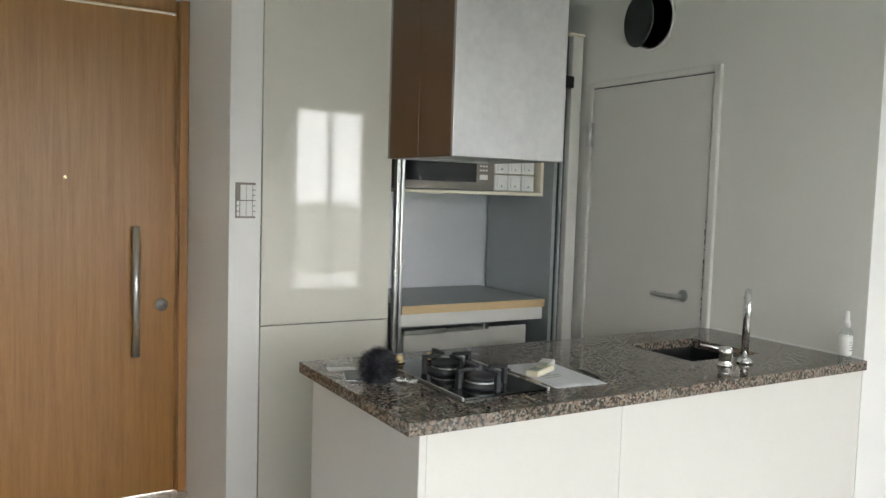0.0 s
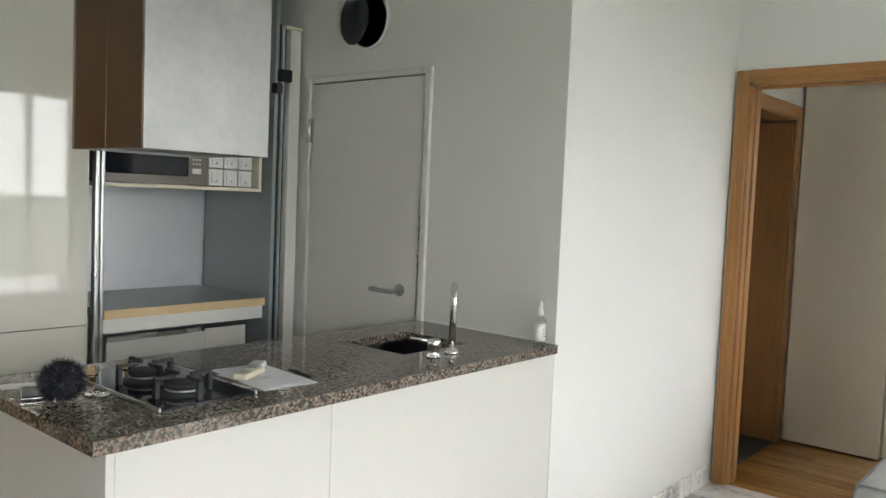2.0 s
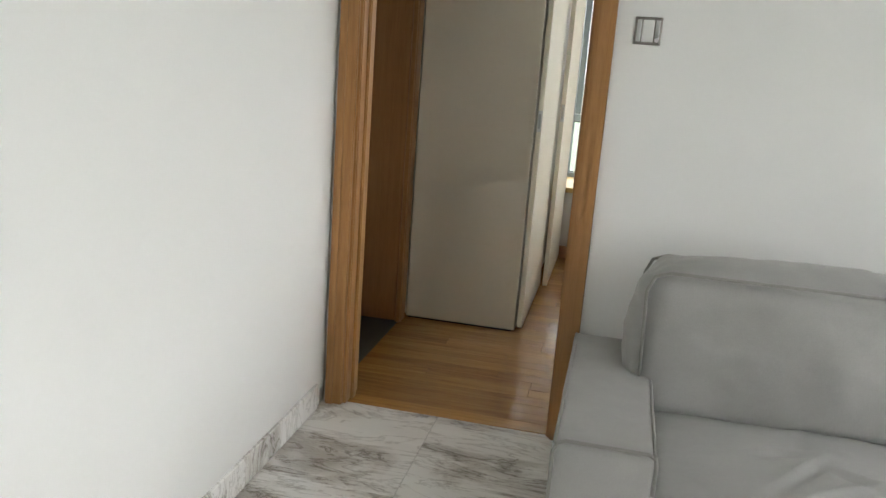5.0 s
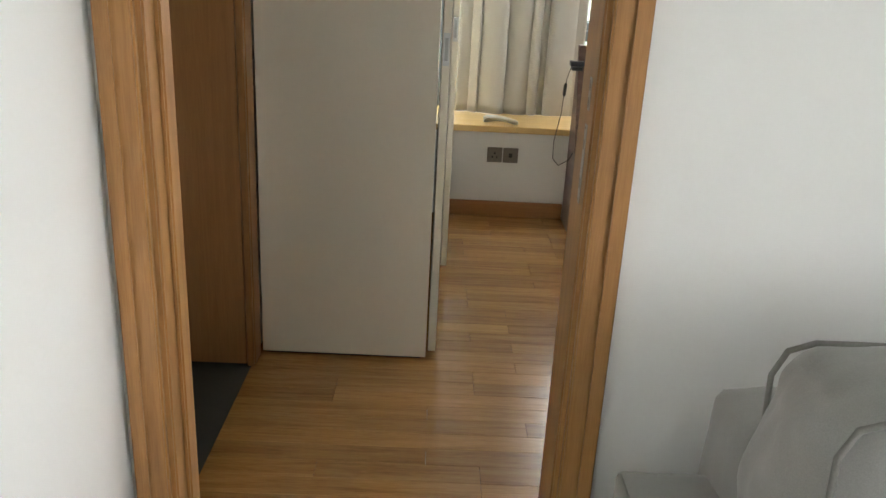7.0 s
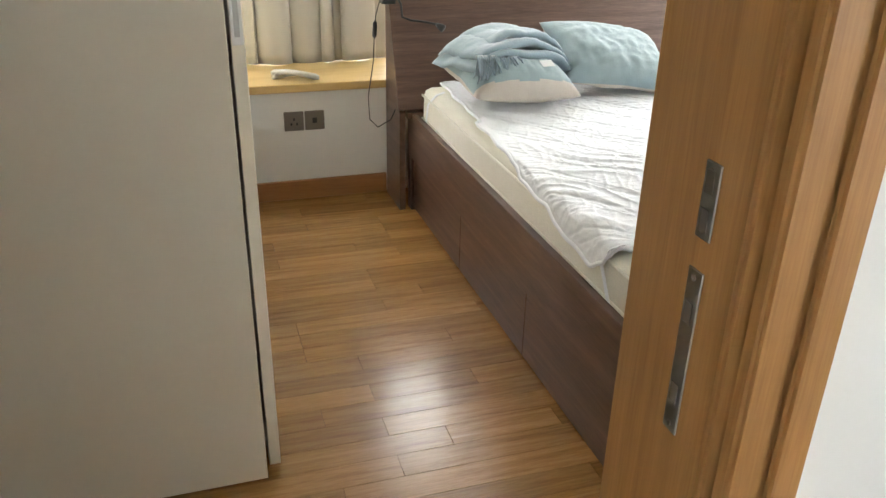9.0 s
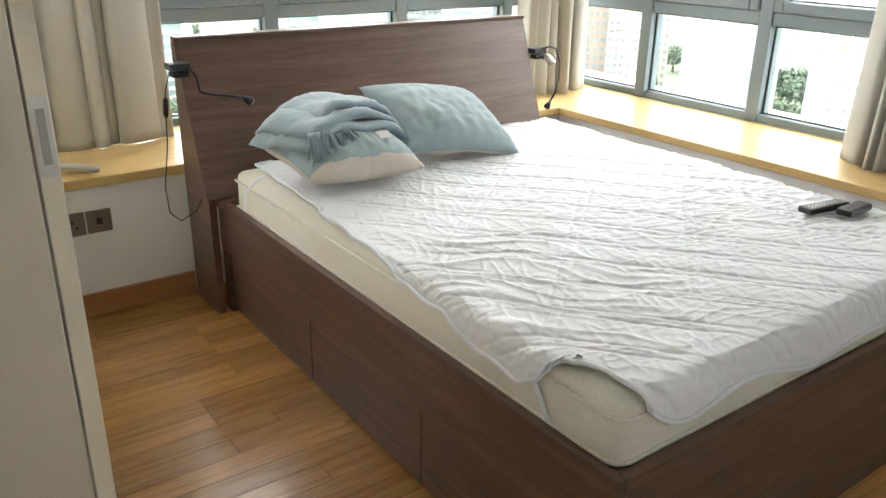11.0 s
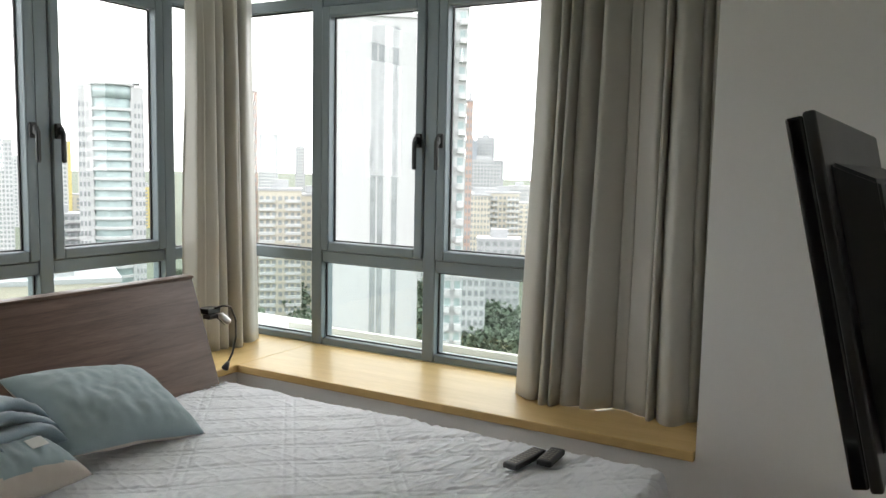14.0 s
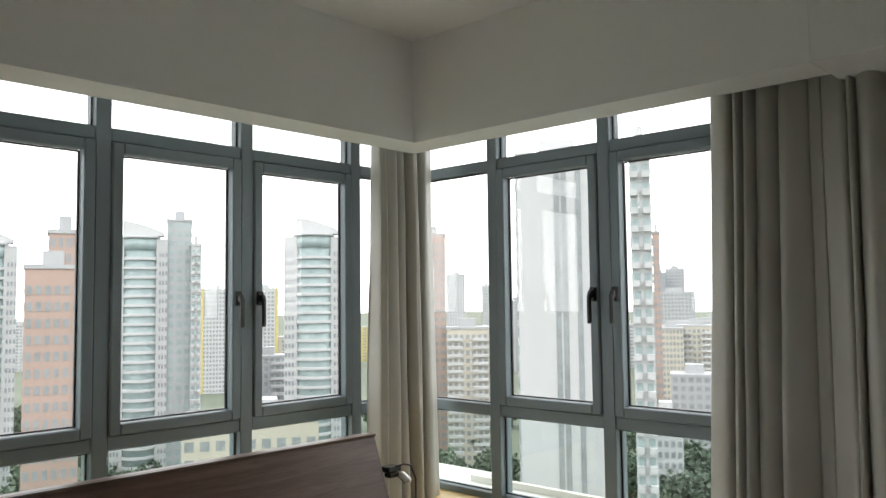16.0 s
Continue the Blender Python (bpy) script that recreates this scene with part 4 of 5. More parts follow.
AX0, AX1, SF, SB = 1.178, 1.415, 2.285, 3.10
sofa = tagged(new("sofa"), "grey cotton slip-covered sofa with piped cushions", "sofa")
soft_block("arm", (AX0, AX1, SF, SB, 0.03, 0.487), SOFAFAB, sofa, 0.018, 0.006, 0.004, 30, 3.1)
soft_block("arm", (3.05, 3.29, SF, SB, 0.03, 0.487), SOFAFAB, sofa, 0.018, 0.006, 0.004, 16, 4.1)
soft_block("base", (AX1 - 0.005, 3.055, SF + 0.03, SB, 0.03, 0.25), SOFAFAB, sofa, 0.015, 0.004, 0.003, 16, 5.0)
soft_block("back", (1.345, 3.12, 2.99, SB + 0.06, 0.04, 0.645), SOFAFAB, sofa, 0.04, 0.01, 0.004, 20, 6.0)
soft_block("seat_cushion", (AX1, 2.235, SF - 0.005, 2.98, 0.245, 0.385), SOFAFAB, sofa, 0.035, 0.022, 0.010, 70, 7.0, True)
soft_block("seat_cushion", (2.24, 3.055, SF - 0.005, 2.98, 0.245, 0.385), SOFAFAB, sofa, 0.035, 0.022, 0.010, 30, 8.0)
soft_block("back_cushion", (AX1 - 0.045, 2.23, 2.76, 3.01, 0.375, 0.80), SOFAFAB, sofa, 0.06, 0.045, 0.012, 36, 9.0)
soft_block("back_cushion", (2.24, 3.06, 2.76, 3.01, 0.375, 0.80), SOFAFAB, sofa, 0.06, 0.045, 0.012, 30, 10.0)
for yy in (SF + 0.004,):
    piping([(AX0 + 0.004, yy, 0.03), (AX0 + 0.003, yy, 0.46), (AX0 + 0.012, yy, 0.482), (AX0 + 0.03, yy, 0.489), (AX1 - 0.02, yy, 0.489), (AX1 - 0.004, yy, 0.48), (AX1 - 0.001, yy, 0.46), (AX1, yy, 0.39)], sofa)
piping([(AX0 + 0.006, SF, 0.484), (AX0 + 0.006, SB - 0.02, 0.484)], sofa)
piping([(AX1 - 0.006, SF, 0.484), (AX1 - 0.006, 2.80, 0.484)], sofa)
piping([(AX1 + 0.01, SF - 0.004, 0.372), (2.22, SF - 0.004, 0.372)], sofa)
piping([(AX1 + 0.01, SF - 0.004, 0.260), (2.22, SF - 0.004, 0.260)], sofa)
piping([(AX1 - 0.035, 2.772, 0.42), (AX1 - 0.048, 2.772, 0.74), (AX1 - 0.03, 2.77, 0.782), (AX1 + 0.01, 2.768, 0.797), (2.19, 2.768, 0.800)], sofa)
piping([(AX1 - 0.035, 2.99, 0.50), (AX1 - 0.048, 2.99, 0.74), (AX1 - 0.03, 2.99, 0.782), (AX1 + 0.01, 2.99, 0.797), (2.19, 2.99, 0.80)], sofa)
for lx in (AX0 + 0.06, 3.22):
    for ly in (SF + 0.06, SB - 0.06):
        lathe("foot", [(0.022, 0), (0.025, 0.035)], BLACK, pose(lx, ly, 0), 14, sofa)
# ---- bedroom ----
wr = tagged(new("wardrobe"), "tall cream laminate wardrobe with sliding doors", "wardrobe")
block("body", (0.272, 0.838, 4.403, 6.15, 0.012, 2.45), CREAM, wr, 0.002)
block("plinth", (0.28, 0.82, 4.42, 6.14, 0.0, 0.0118), BLACK, wr)
d1 = block("sliding_door", (0.846, 0.872, 4.438, 5.32, 0.02, 2.44), CREAM, wr, 0.002)
d2 = block("sliding_door", (0.888, 0.914, 5.295, 6.15, 0.02, 2.44), CREAM, wr, 0.002)
for x, yy, d in ((0.859, 4.438, d1), (0.901, 5.295, d2)):
    block("handle", (x - 0.0105, x + 0.0105, yy - 0.0015, yy - 0.0003, 1.01, 1.11), STEEL, d, 0.0003, 1)
    block("handle_slot", (x - 0.005, x + 0.005, yy - 0.0024, yy - 0.0017, 1.025, 1.095), HOODSTEEL, d, 0.0003, 1)
block("track", (0.84, 0.915, 4.44, 6.14, 2.441, 2.455), CREAM, wr)

BX0, BX1, BY0, BY1 = 1.605, 3.090, 4.106, 5.97
bed = tagged(new("bed"), "dark walnut laminate storage bed with a slanted headboard", "bed")
block("side_rail", (BX0, BX0 + 0.024, BY0, BY1, 0.235, 0.42), WALNUTY, bed, 0.0015, 1)
block("side_rail", (BX1 - 0.024, BX1, BY0, BY1, 0.0, 0.42), WALNUTY, bed, 0.0015, 1)
block("foot_board", (BX0 + 0.0245, BX1 - 0.0245, BY0, BY0 + 0.024, 0.0, 0.42), WALNUTX, bed, 0.0015, 1)
block("bed_leg", (BX0 + 0.002, BX0 + 0.024, BY1 - 0.05, BY1, 0.0, 0.2348), WALNUTY, bed, 0.001, 1)
block("bed_leg", (BX0 + 0.002, BX0 + 0.024, BY0, BY0 + 0.03, 0.0, 0.2348), WALNUTY, bed, 0.001, 1)
for y0, y1 in ((4.145, 4.725), (4.729, 5.31), (5.314, 5.915)):
    block("drawer_front", (BX0 + 0.012, BX0 + 0.03, y0, y1, 0.012, 0.233), WALNUTY, bed, 0.0015, 1)
block("slat_base", (BX0 + 0.03, BX1 - 0.03, BY0 + 0.03, BY1 - 0.01, 0.34, 0.385), WALNUTX, bed)
for x0, x1 in ((BX0 - 0.045, BX0 - 0.02), (BX1 - 0.020, BX1 + 0.005)):
    bm = bmesh.new()
    prof = [(5.93, 0.0), (6.155, 0.0), (6.155, 0.94), (6.125, 0.94), (5.95, 0.44), (5.93, 0.42)]
    for x in (x0, x1):
        bm.faces.new([bm.verts.new((x, p, q)) for p, q in prof])
    bm.verts.ensure_lookup_table()
    for k in range(6):
        bm.faces.new([bm.verts[k], bm.verts[(k + 1) % 6], bm.verts[6 + (k + 1) % 6], bm.verts[6 + k]])
    finish("headboard_side", bm, WALNUTY, bed)
bm = bmesh.new()
add_box(bm, (BX0 - 0.05, BX1 + 0.0, -0.022, 0.0, 0.0, 0.555))
bmesh.ops.bevel(bm, geom=list(bm.edges), offset=0.002, segments=1, affect="EDGES")
bmesh.ops.transform(bm, matrix=pose(0, 5.945, 0.425, -20, 0, 0), verts=bm.verts)
finish("headboard", bm, WALNUTX, bed)
block("headboard_cap", (BX0 - 0.045, BX1, 6.10, 6.155, 0.9405, 0.952), WALNUTX, bed, 0.001, 1)
block("headboard_ledge", (BX0 - 0.02, BX1 - 0.02, 5.90, 5.96, 0.405, 0.428), WALNUTX, bed, 0.001, 1)

MX0, MX1, MY0, MY1, MZ0, MZ1 = 1.640, 3.050, 4.145, 5.895, 0.386, 0.538
mat_ = tagged(new("mattress"), "cream quilted mattress on the bed frame", "mattress")
soft_block("core", (MX0, MX1, MY0, MY1, MZ0, MZ1), MATTRESS, mat_, 0.035, 0.006, 0.003, 46, 2.0)
for z in (MZ0 + 0.03, MZ1 - 0.03):
    tube("edge_piping", [(MX1 - 0.02, MY0 - 0.004, z), (MX0 + 0.03, MY0 - 0.004, z), (MX0 + 0.006, MY0 + 0.006, z), (MX0 - 0.004, MY0 + 0.03, z), (MX0 - 0.004, MY1 - 0.03, z)], 0.0045, MATTRESS, 8, mat_)

TW, TL = MX1 - MX0, MY1 - MY0


def wrap(a, size, r=0.035):
    """Arc length along a bed's cross-section to (position, drop): 0..size lies flat, beyond it rolls over the edge."""
    if a < r:
        e, s = r - a, -1
    elif a > size - r:
        e, s = a - (size - r), 1
    else:
        return a, 0.0
    q = e / r
    if q < math.pi / 2:
        p, d = r * math.sin(q), r * (1 - math.cos(q))
    else:
        p, d = r, r + (e - r * math.pi / 2)
    return (r - p if s < 0 else size - r + p), d


LEFT_HANG = ((0.0, -0.060), (0.05, -0.052), (0.10, -0.030), (0.13, 0.035), (0.16, 0.068), (0.22, 0.052), (0.27, 0.044), (0.31, 0.016), (0.40, 0.012), (0.45, -0.012), (0.60, -0.028), (0.80, -0.05), (1.0, -0.07))


def topper_left(v):
    """How far the topper hangs over the mattress's edge, from the foot (0) to the head (1)."""
    for (v0, h0), (v1, h1) in zip(LEFT_HANG, LEFT_HANG[1:]):
        if v <= v1:
            k = (v - v0) / (v1 - v0)
            k = k * k * (3 - 2 * k)
            return h0 + (h1 - h0) * k + 0.004 * math.sin(v * 60)
    return LEFT_HANG[-1][1]


def crease(x, y, z, power=3.0):
    """Sharp-crested folds where a smooth field crosses zero."""
    return max(0.0, 1 - power * abs(noise.noise(Vector((x, y, z))))) ** 1.5


def topper_point(u, v):
    a0, a1 = -topper_left(v), TW + 0.075
    turn_in = min(1.0, u / 0.10)
    b0 = -0.015 - 0.065 * turn_in * (2 - turn_in) + 0.025 * math.sin(u * 9) * (1 - u) - 0.012 * math.sin(u * 21)
    a = a0 + (a1 - a0) * u
    b = b0 + (TL - 0.02 - b0) * v
    x, dx = wrap(a, TW)
    y, dy = wrap(b, TL)
    X, Y = MX0 + x, MY0 + y
    # twin stitch lines on a skew, with a wider cross family
    sway = 0.022 * noise.noise(Vector((a * 2.2, b * 2.2, 3.0)))
    across, along = 0.76 * a + 0.65 * b + sway, 0.65 * a - 0.76 * b
    f = (across / 0.135) % 1.0 * 0.135
    stitch = max(math.exp(-((f - c) / 0.0042) ** 2) for c in (0.050, 0.080))
    g = (along / 0.30) % 1.0 * 0.30
    stitch = max(stitch, 0.4 * max(math.exp(-((g - c) / 0.0045) ** 2) for c in (0.13, 0.16)))
    puff = math.sin(math.pi * ((f - 0.065) % 0.135) / 0.135)
    calm = 0.5 + 0.5 * math.tanh(3 * noise.noise(Vector((a * 2.1, b * 1.9, 7.7))))
    near = math.exp(-((a - 0.25) / 0.35) ** 2 - ((b - 0.55) / 0.45) ** 2)
    # long ripples along the stitches, and short slanting puckers between them
    rip = crease(along * 3.2, across * 20 + 2 * noise.noise(Vector((a * 4, b * 4, 1))), 1.7) * (0.35 * calm + 1.1 * near)
    e1, e2 = along * 0.82 + across * 0.57, -along * 0.57 + across * 0.82
    puck = crease(e1 * 9, e2 * 36, 9.1) * (0.25 + 0.75 * calm)
    puck2 = crease(e2 * 10, e1 * 30, 4.3) * (1 - calm) * 0.7
    n = 0.006 + 0.0030 * puff - 0.0034 * stitch + 0.0062 * rip + 0.0046 * puck + 0.0030 * puck2 + 0.004 * noise.noise(Vector((a * 4, b * 4, 0.3)))
    if min(u, 1 - u, v) < 0.010:
        n = 0.010
    z = MZ1 + 0.006 - dx - dy + n * (1.0 if dx + dy < 0.02 else 0.4)
    if dx > 0.0:
        X += (-1 if u < 0.5 else 1) * (0.006 + n * 0.7)
    if dy > 0.0:
        Y -= 0.006 + n * 0.7
    return (X, Y, z)


top = tagged(new("mattress_topper"), "rumpled white quilted mattress topper, pulled askew", "bedding")
bm = bmesh.new()
grid(bm, 400, 460, topper_point)
ob = finish("cover", bm, QUILT, top, True)
sol = ob.modifiers.new("thickness", "SOLIDIFY")
sol.thickness, sol.offset = 0.006, -1
tube("binding", [topper_point(0, k / 120) for k in range(121)], 0.0055, QUILT, 8, top)
tube("binding", [topper_point(k / 120, 0) for k in range(121)], 0.0055, QUILT, 8, top)
for y0, y1 in ((MY0 + 0.27, MY0 + 0.15), (MY1 - 0.17, MY1 - 0.11)):
    bm = bmesh.new()
    pts = [(MX0 + 0.045, y0, MZ1 + 0.010), (MX0 + 0.012, y0 - 0.01, MZ1 + 0.004), (MX0 - 0.010, (y0 + y1) / 2, MZ1 - 0.04), (MX0 - 0.010, y1, MZ0 + 0.02)]
    rows = [[bm.verts.new((p[0] + o, p[1] + s, p[2])) for o, s in ((0, 0), (0, 0.016))] for p in pts]
    for r0, r1 in zip(rows, rows[1:]):
        bm.faces.new((r0[0], r0[1], r1[1], r1[0]))
    st = finish("corner_strap", bm, QUILT, top)
    st.modifiers.new("thickness", "SOLIDIFY").thickness = 0.002


def pillow(name, label, m, w, h, t, mats, split, seed):
    th = tagged(new(name), label, "pillow", "pillows on the bed")
    bm = bmesh.new()

    def face(s):
        def f(u, v):
            x, y = 2 * u - 1, 2 * v - 1
            k = max(0.0, (1 - abs(x) ** 2.6)) ** 0.5 * max(0.0, (1 - abs(y) ** 2.6)) ** 0.5
            pinch_x = 1 - 0.09 * (1 - y * y) * 1.0 + 0.0
            pinch_y = 1 - 0.10 * (1 - x * x)
            z = s * t * k * (1.0 if s > 0 else 0.55) + 0.010 * noise.noise(Vector((x * 2.2 + seed, y * 2.2, s))) * k
            z += 0.006 * noise.noise(Vector((x * 7 + seed, y * 5, s))) * k
            return m @ Vector((x * w * (1 - 0.10 * (1 - abs(y)) * abs(x) ** 3), y * h * (1 - 0.10 * (1 - abs(x)) * abs(y) ** 3), z))
        return f
    grid(bm, 84, 64, face(1), 0)
    grid(bm, 84, 64, face(-1), 1)
    if split:
        for f in bm.faces:
            loc = m.inverted() @ f.calc_center_median()
            f.material_index = 1 if loc.y < split * h else f.material_index
    bmesh.ops.remove_doubles(bm, verts=bm.verts, dist=0.0008)
    finish("case", bm, mats, th, True)
    return th


pillow("pillow", "teal pillow with a beige underside", pose(1.86, 5.545, 0.640, 9, 4, 6), 0.208, 0.18, 0.098, [TEAL, BEIGECASE], -0.84, 1.0)
pillow("pillow", "plump teal pillow leaning against the headboard", pose(2.33, 5.66, 0.665, 24, 8, -2), 0.245, 0.19, 0.085, [TEAL, BEIGECASE], 0, 7.0)

# folded throw with a fringe on the front pillow
thr = tagged(new("throw_blanket"), "folded blue-grey throw with a fringe on a pillow", "blanket")
TM = pose(1.87, 5.60, 0.726, -4, 6, 16) @ Matrix.Diagonal((0.90, 1.12, 1.25, 1.0))
for k, (w, h, oy, ox, zz) in enumerate(((0.25, 0.125, 0.0, 0.0, 0.0), (0.235, 0.115, 0.008, 0.01, 0.026), (0.20, 0.10, 0.035, -0.06 + 0.11, 0.050))):
    bm = bmesh.new()
    for s in (1, -1):
        def f(u, v, s=s):
            x, y = 2 * u - 1, 2 * v - 1
            k2 = max(0, 1 - x ** 8) ** 0.5 * max(0, 1 - y ** 8) ** 0.5
            z = zz + s * 0.014 * k2 + 0.010 * noise.noise(Vector((x * 1.8 + k, y * 2, 0.5))) - 0.055 * abs(x) ** 3 * (1 if x > 0 else 0.9)
            return TM @ Vector((x * w + ox, y * h + oy, z + 0.003 * noise.noise(Vector((x * 9, y * 9, k)))))
        grid(bm, 40, 26, f)
    bmesh.ops.remove_doubles(bm, verts=bm.verts, dist=0.0006)
    finish("fold", bm, THROW, thr, True)
random.seed(8)
for k in range(34):
    x = -0.25 + 0.20 * random.random()
    a = TM @ Vector((x, -0.115, -0.005))
    ln = random.uniform(0.05, 0.10)
    dx = random.uniform(-0.03, 0.03)
    tube("fringe", [a, a + Vector((dx * 0.4, -0.02, -0.012)), a + Vector((dx, -0.03 - 0.01 * random.random(), -ln * 0.6)), a + Vector((dx * 1.5, -0.035, -ln))], [0.004, 0.0035, 0.003, 0.002], THROW, 6, thr)
lab = block("care_label", (-0.024, 0.024, -0.018, 0.018, 0, 0.001), WHITEPL, thr, 0, 1, pose(1.97, 5.455, 0.705, 24, 0, 6))


def reading_lamp(name, clip, neck, head_dir, plug):
    th = tagged(new(name), "black clip-on reading lamp with a flexible neck", "lamp", "clip lamps on the headboard")
    c = Vector(clip)
    block("clip", (-0.035, 0.035, -0.03, 0.03, -0.012, 0.012), BLACK, th, 0.004, 2, Matrix.Translation(c))
    block("clip_jaw", (-0.028, 0.028, -0.03, 0.01, -0.034, -0.016), BLACK, th, 0.004, 2, Matrix.Translation(c))
    tube("neck", [c + Vector(p) for p in neck], 0.0045, BLACK, 8, th)
    e = c + Vector(neck[-1])
    d = Vector(head_dir).normalized()
    tube("head", [e - d * 0.004, e + d * 0.01, e + d * 0.03, e + d * 0.034], [0.006, 0.011, 0.016, 0.012], BLACK, 14, th)
    tube("cable", [Vector(p) for p in plug], 0.0022, BLACK, 6, th)
    return th


lampL = reading_lamp("reading_lamp", (1.545, 6.06, 0.865), [(0.03, -0.02, 0.0), (0.04, -0.06, -0.03), (0.04, -0.08, -0.075), (0.07, -0.10, -0.085), (0.12, -0.13, -0.088), (0.16, -0.15, -0.095)], (0.5, -0.5, -0.35),
                     [(1.52, 6.07, 0.85), (1.505, 6.09, 0.78), (1.50, 6.10, 0.70), (1.495, 6.10, 0.60), (1.47, 6.10, 0.45), (1.47, 6.08, 0.36), (1.50, 6.06, 0.33), (1.545, 6.02, 0.37), (1.562, 6.0, 0.42)])
tube("inline_switch", [(1.503, 6.09, 0.76), (1.502, 6.092, 0.75), (1.50, 6.097, 0.70), (1.50, 6.098, 0.69)], [0.004, 0.009, 0.009, 0.004], BLACK, 10, lampL)
lampR = reading_lamp("reading_lamp", (3.135, 6.06, 0.805), [(0.0, -0.03, 0.01), (0.03, -0.05, 0.02), (0.07, -0.05, 0.01), (0.10, -0.05, -0.05), (0.10, -0.05, -0.13), (0.08, -0.05, -0.19), (0.055, -0.05, -0.225)], (-0.5, 0, -0.6),
                     [(3.14, 6.05, 0.79), (3.16, 6.02, 0.76), (3.18, 6.02, 0.74)])
tube("battery_case", [(3.15, 6.02, 0.79), (3.156, 6.015, 0.785), (3.185, 6.0, 0.755), (3.19, 5.998, 0.75)], [0.006, 0.014, 0.014, 0.006], STEEL, 12, lampR)

for x, yy, r in ((2.872, 4.505, -98), (2.925, 4.445, -88)):
    rc = tagged(new("tv_remote"), "black plastic remote control with rows of buttons on the topper", "remote control", "remotes on the bed")
    ln = 0.085 if r == -98 else 0.062
    M = pose(x, yy, 0.563, 0, 0, r)
    block("case", (-0.023, 0.023, -ln, ln, 0, 0.019), BLACK, rc, 0.005, 2, M)
    bm = bmesh.new()
    for i in range(3):
        for j in range(int(ln * 2 / 0.016) - 1):
            add_box(bm, (-0.015 + 0.011 * i, -0.008 + 0.011 * i, -ln + 0.012 + 0.016 * j, -ln + 0.020 + 0.016 * j, 0.0192, 0.021), M)
    finish("buttons", bm, GREYPL, rc)

sk = tagged(new("wall_socket"), "grey metal power socket", "socket", "sockets under the sill")
block("plate", (1.125, 1.207, YF - 0.008, YF - 0.0002, 0.305, 0.387), GREYPL, sk, 0.003)
block("insert", (1.138, 1.194, YF - 0.0105, YF - 0.0085, 0.318, 0.374), GREYPL, sk, 0.001)
for x, z in ((1.166, 0.356), (1.154, 0.335), (1.178, 0.335)):
    block("pin_hole", (x - 0.004, x + 0.004, YF - 0.0112, YF - 0.0107, z - 0.005, z + 0.005), BLACK, sk)
sk2 = tagged(new("wall_socket"), "grey metal data socket", "socket", "sockets under the sill")
block("plate", (1.212, 1.294, YF - 0.008, YF - 0.0002, 0.305, 0.387), GREYPL, sk2, 0.003)
block("pin_hole", (1.243, 1.262, YF - 0.0095, YF - 0.0085, 0.335, 0.358), BLACK, sk2)


def curtain(name, label, axis, at, u0, u1, z0, z1, folds, depth, seed, nu=220, spread=0.0, back=0.0, mat=None):
    """A pleated curtain along one axis: folds of uneven width that open downwards; back sets its near end deeper in."""
    th = tagged(new(name), label, "curtain", "bedroom curtains")
    rnd = random.Random(seed)
    widths = [rnd.choice((0.55, 0.8, 1.1, 1.6)) * rnd.uniform(0.85, 1.15) for _ in range(folds)]
    amps = [rnd.uniform(0.55, 1.25) for _ in range(folds)]
    drift = [rnd.uniform(-0.25, 0.25) for _ in range(folds)]
    total = sum(widths)
    cuts = [sum(widths[:k]) / total for k in range(folds + 1)]

    def f(s, h):
        d = 1 - h
        q = min(0.9999, max(0.0, s + 0.018 * d * noise.noise(Vector((s * 5, h * 1.3, seed)))))
        k = max(i for i in range(folds) if cuts[i] <= q)
        t = (q - cuts[k]) / (cuts[k + 1] - cuts[k])
        t = min(1.0, max(0.0, t + drift[k] * d * math.sin(math.pi * t) * 0.5))
        ridge = math.sin(math.pi * t) ** 0.85
        flat = 0.22 * math.sin(2 * math.pi * t + seed + k) * math.sin(math.pi * t)
        amp = amps[k] * depth * (0.5 + 0.5 * d ** 0.5)
        off = amp * (0.6 - 1.5 * (ridge + flat)) + 0.004 * noise.noise(Vector((s * 26, h * 5, seed))) + 0.012 * noise.noise(Vector((s * 4, h * 2.2, seed + 5)))
        lean = 0.35 * (cuts[k + 1] - cuts[k]) * math.sin(2 * math.pi * t) * (0.6 + 0.4 * d)
        u = u0 + (u1 - u0) * (s - lean) + spread * d ** 1.5 * (s - 0.35)
        off += back * max(0.0, 1 - s / 0.35) ** 1.5
        z = z0 + (z1 - z0) * h + (0.002 * (1 + math.sin(9 * s + seed)) * d ** 8)
        return (u, at + off, z) if axis == "x" else (at + off, u, z)
    bm = bmesh.new()
    grid(bm, nu, 40, f)
    ob = finish("cloth", bm, mat or CURTAIN, th, True)
    s = ob.modifiers.new("thickness", "SOLIDIFY")
    s.thickness = 0.004
    bm = bmesh.new()
    grid(bm, nu, 1, lambda i, j: Vector(f(i, 0.035 + 0.002 * j)) + (Vector((0, -0.003, 0)) if axis == "x" else Vector((-0.003, 0, 0))))
    finish("hem_stitch", bm, mat or CURTAIN, th, True)
    return th


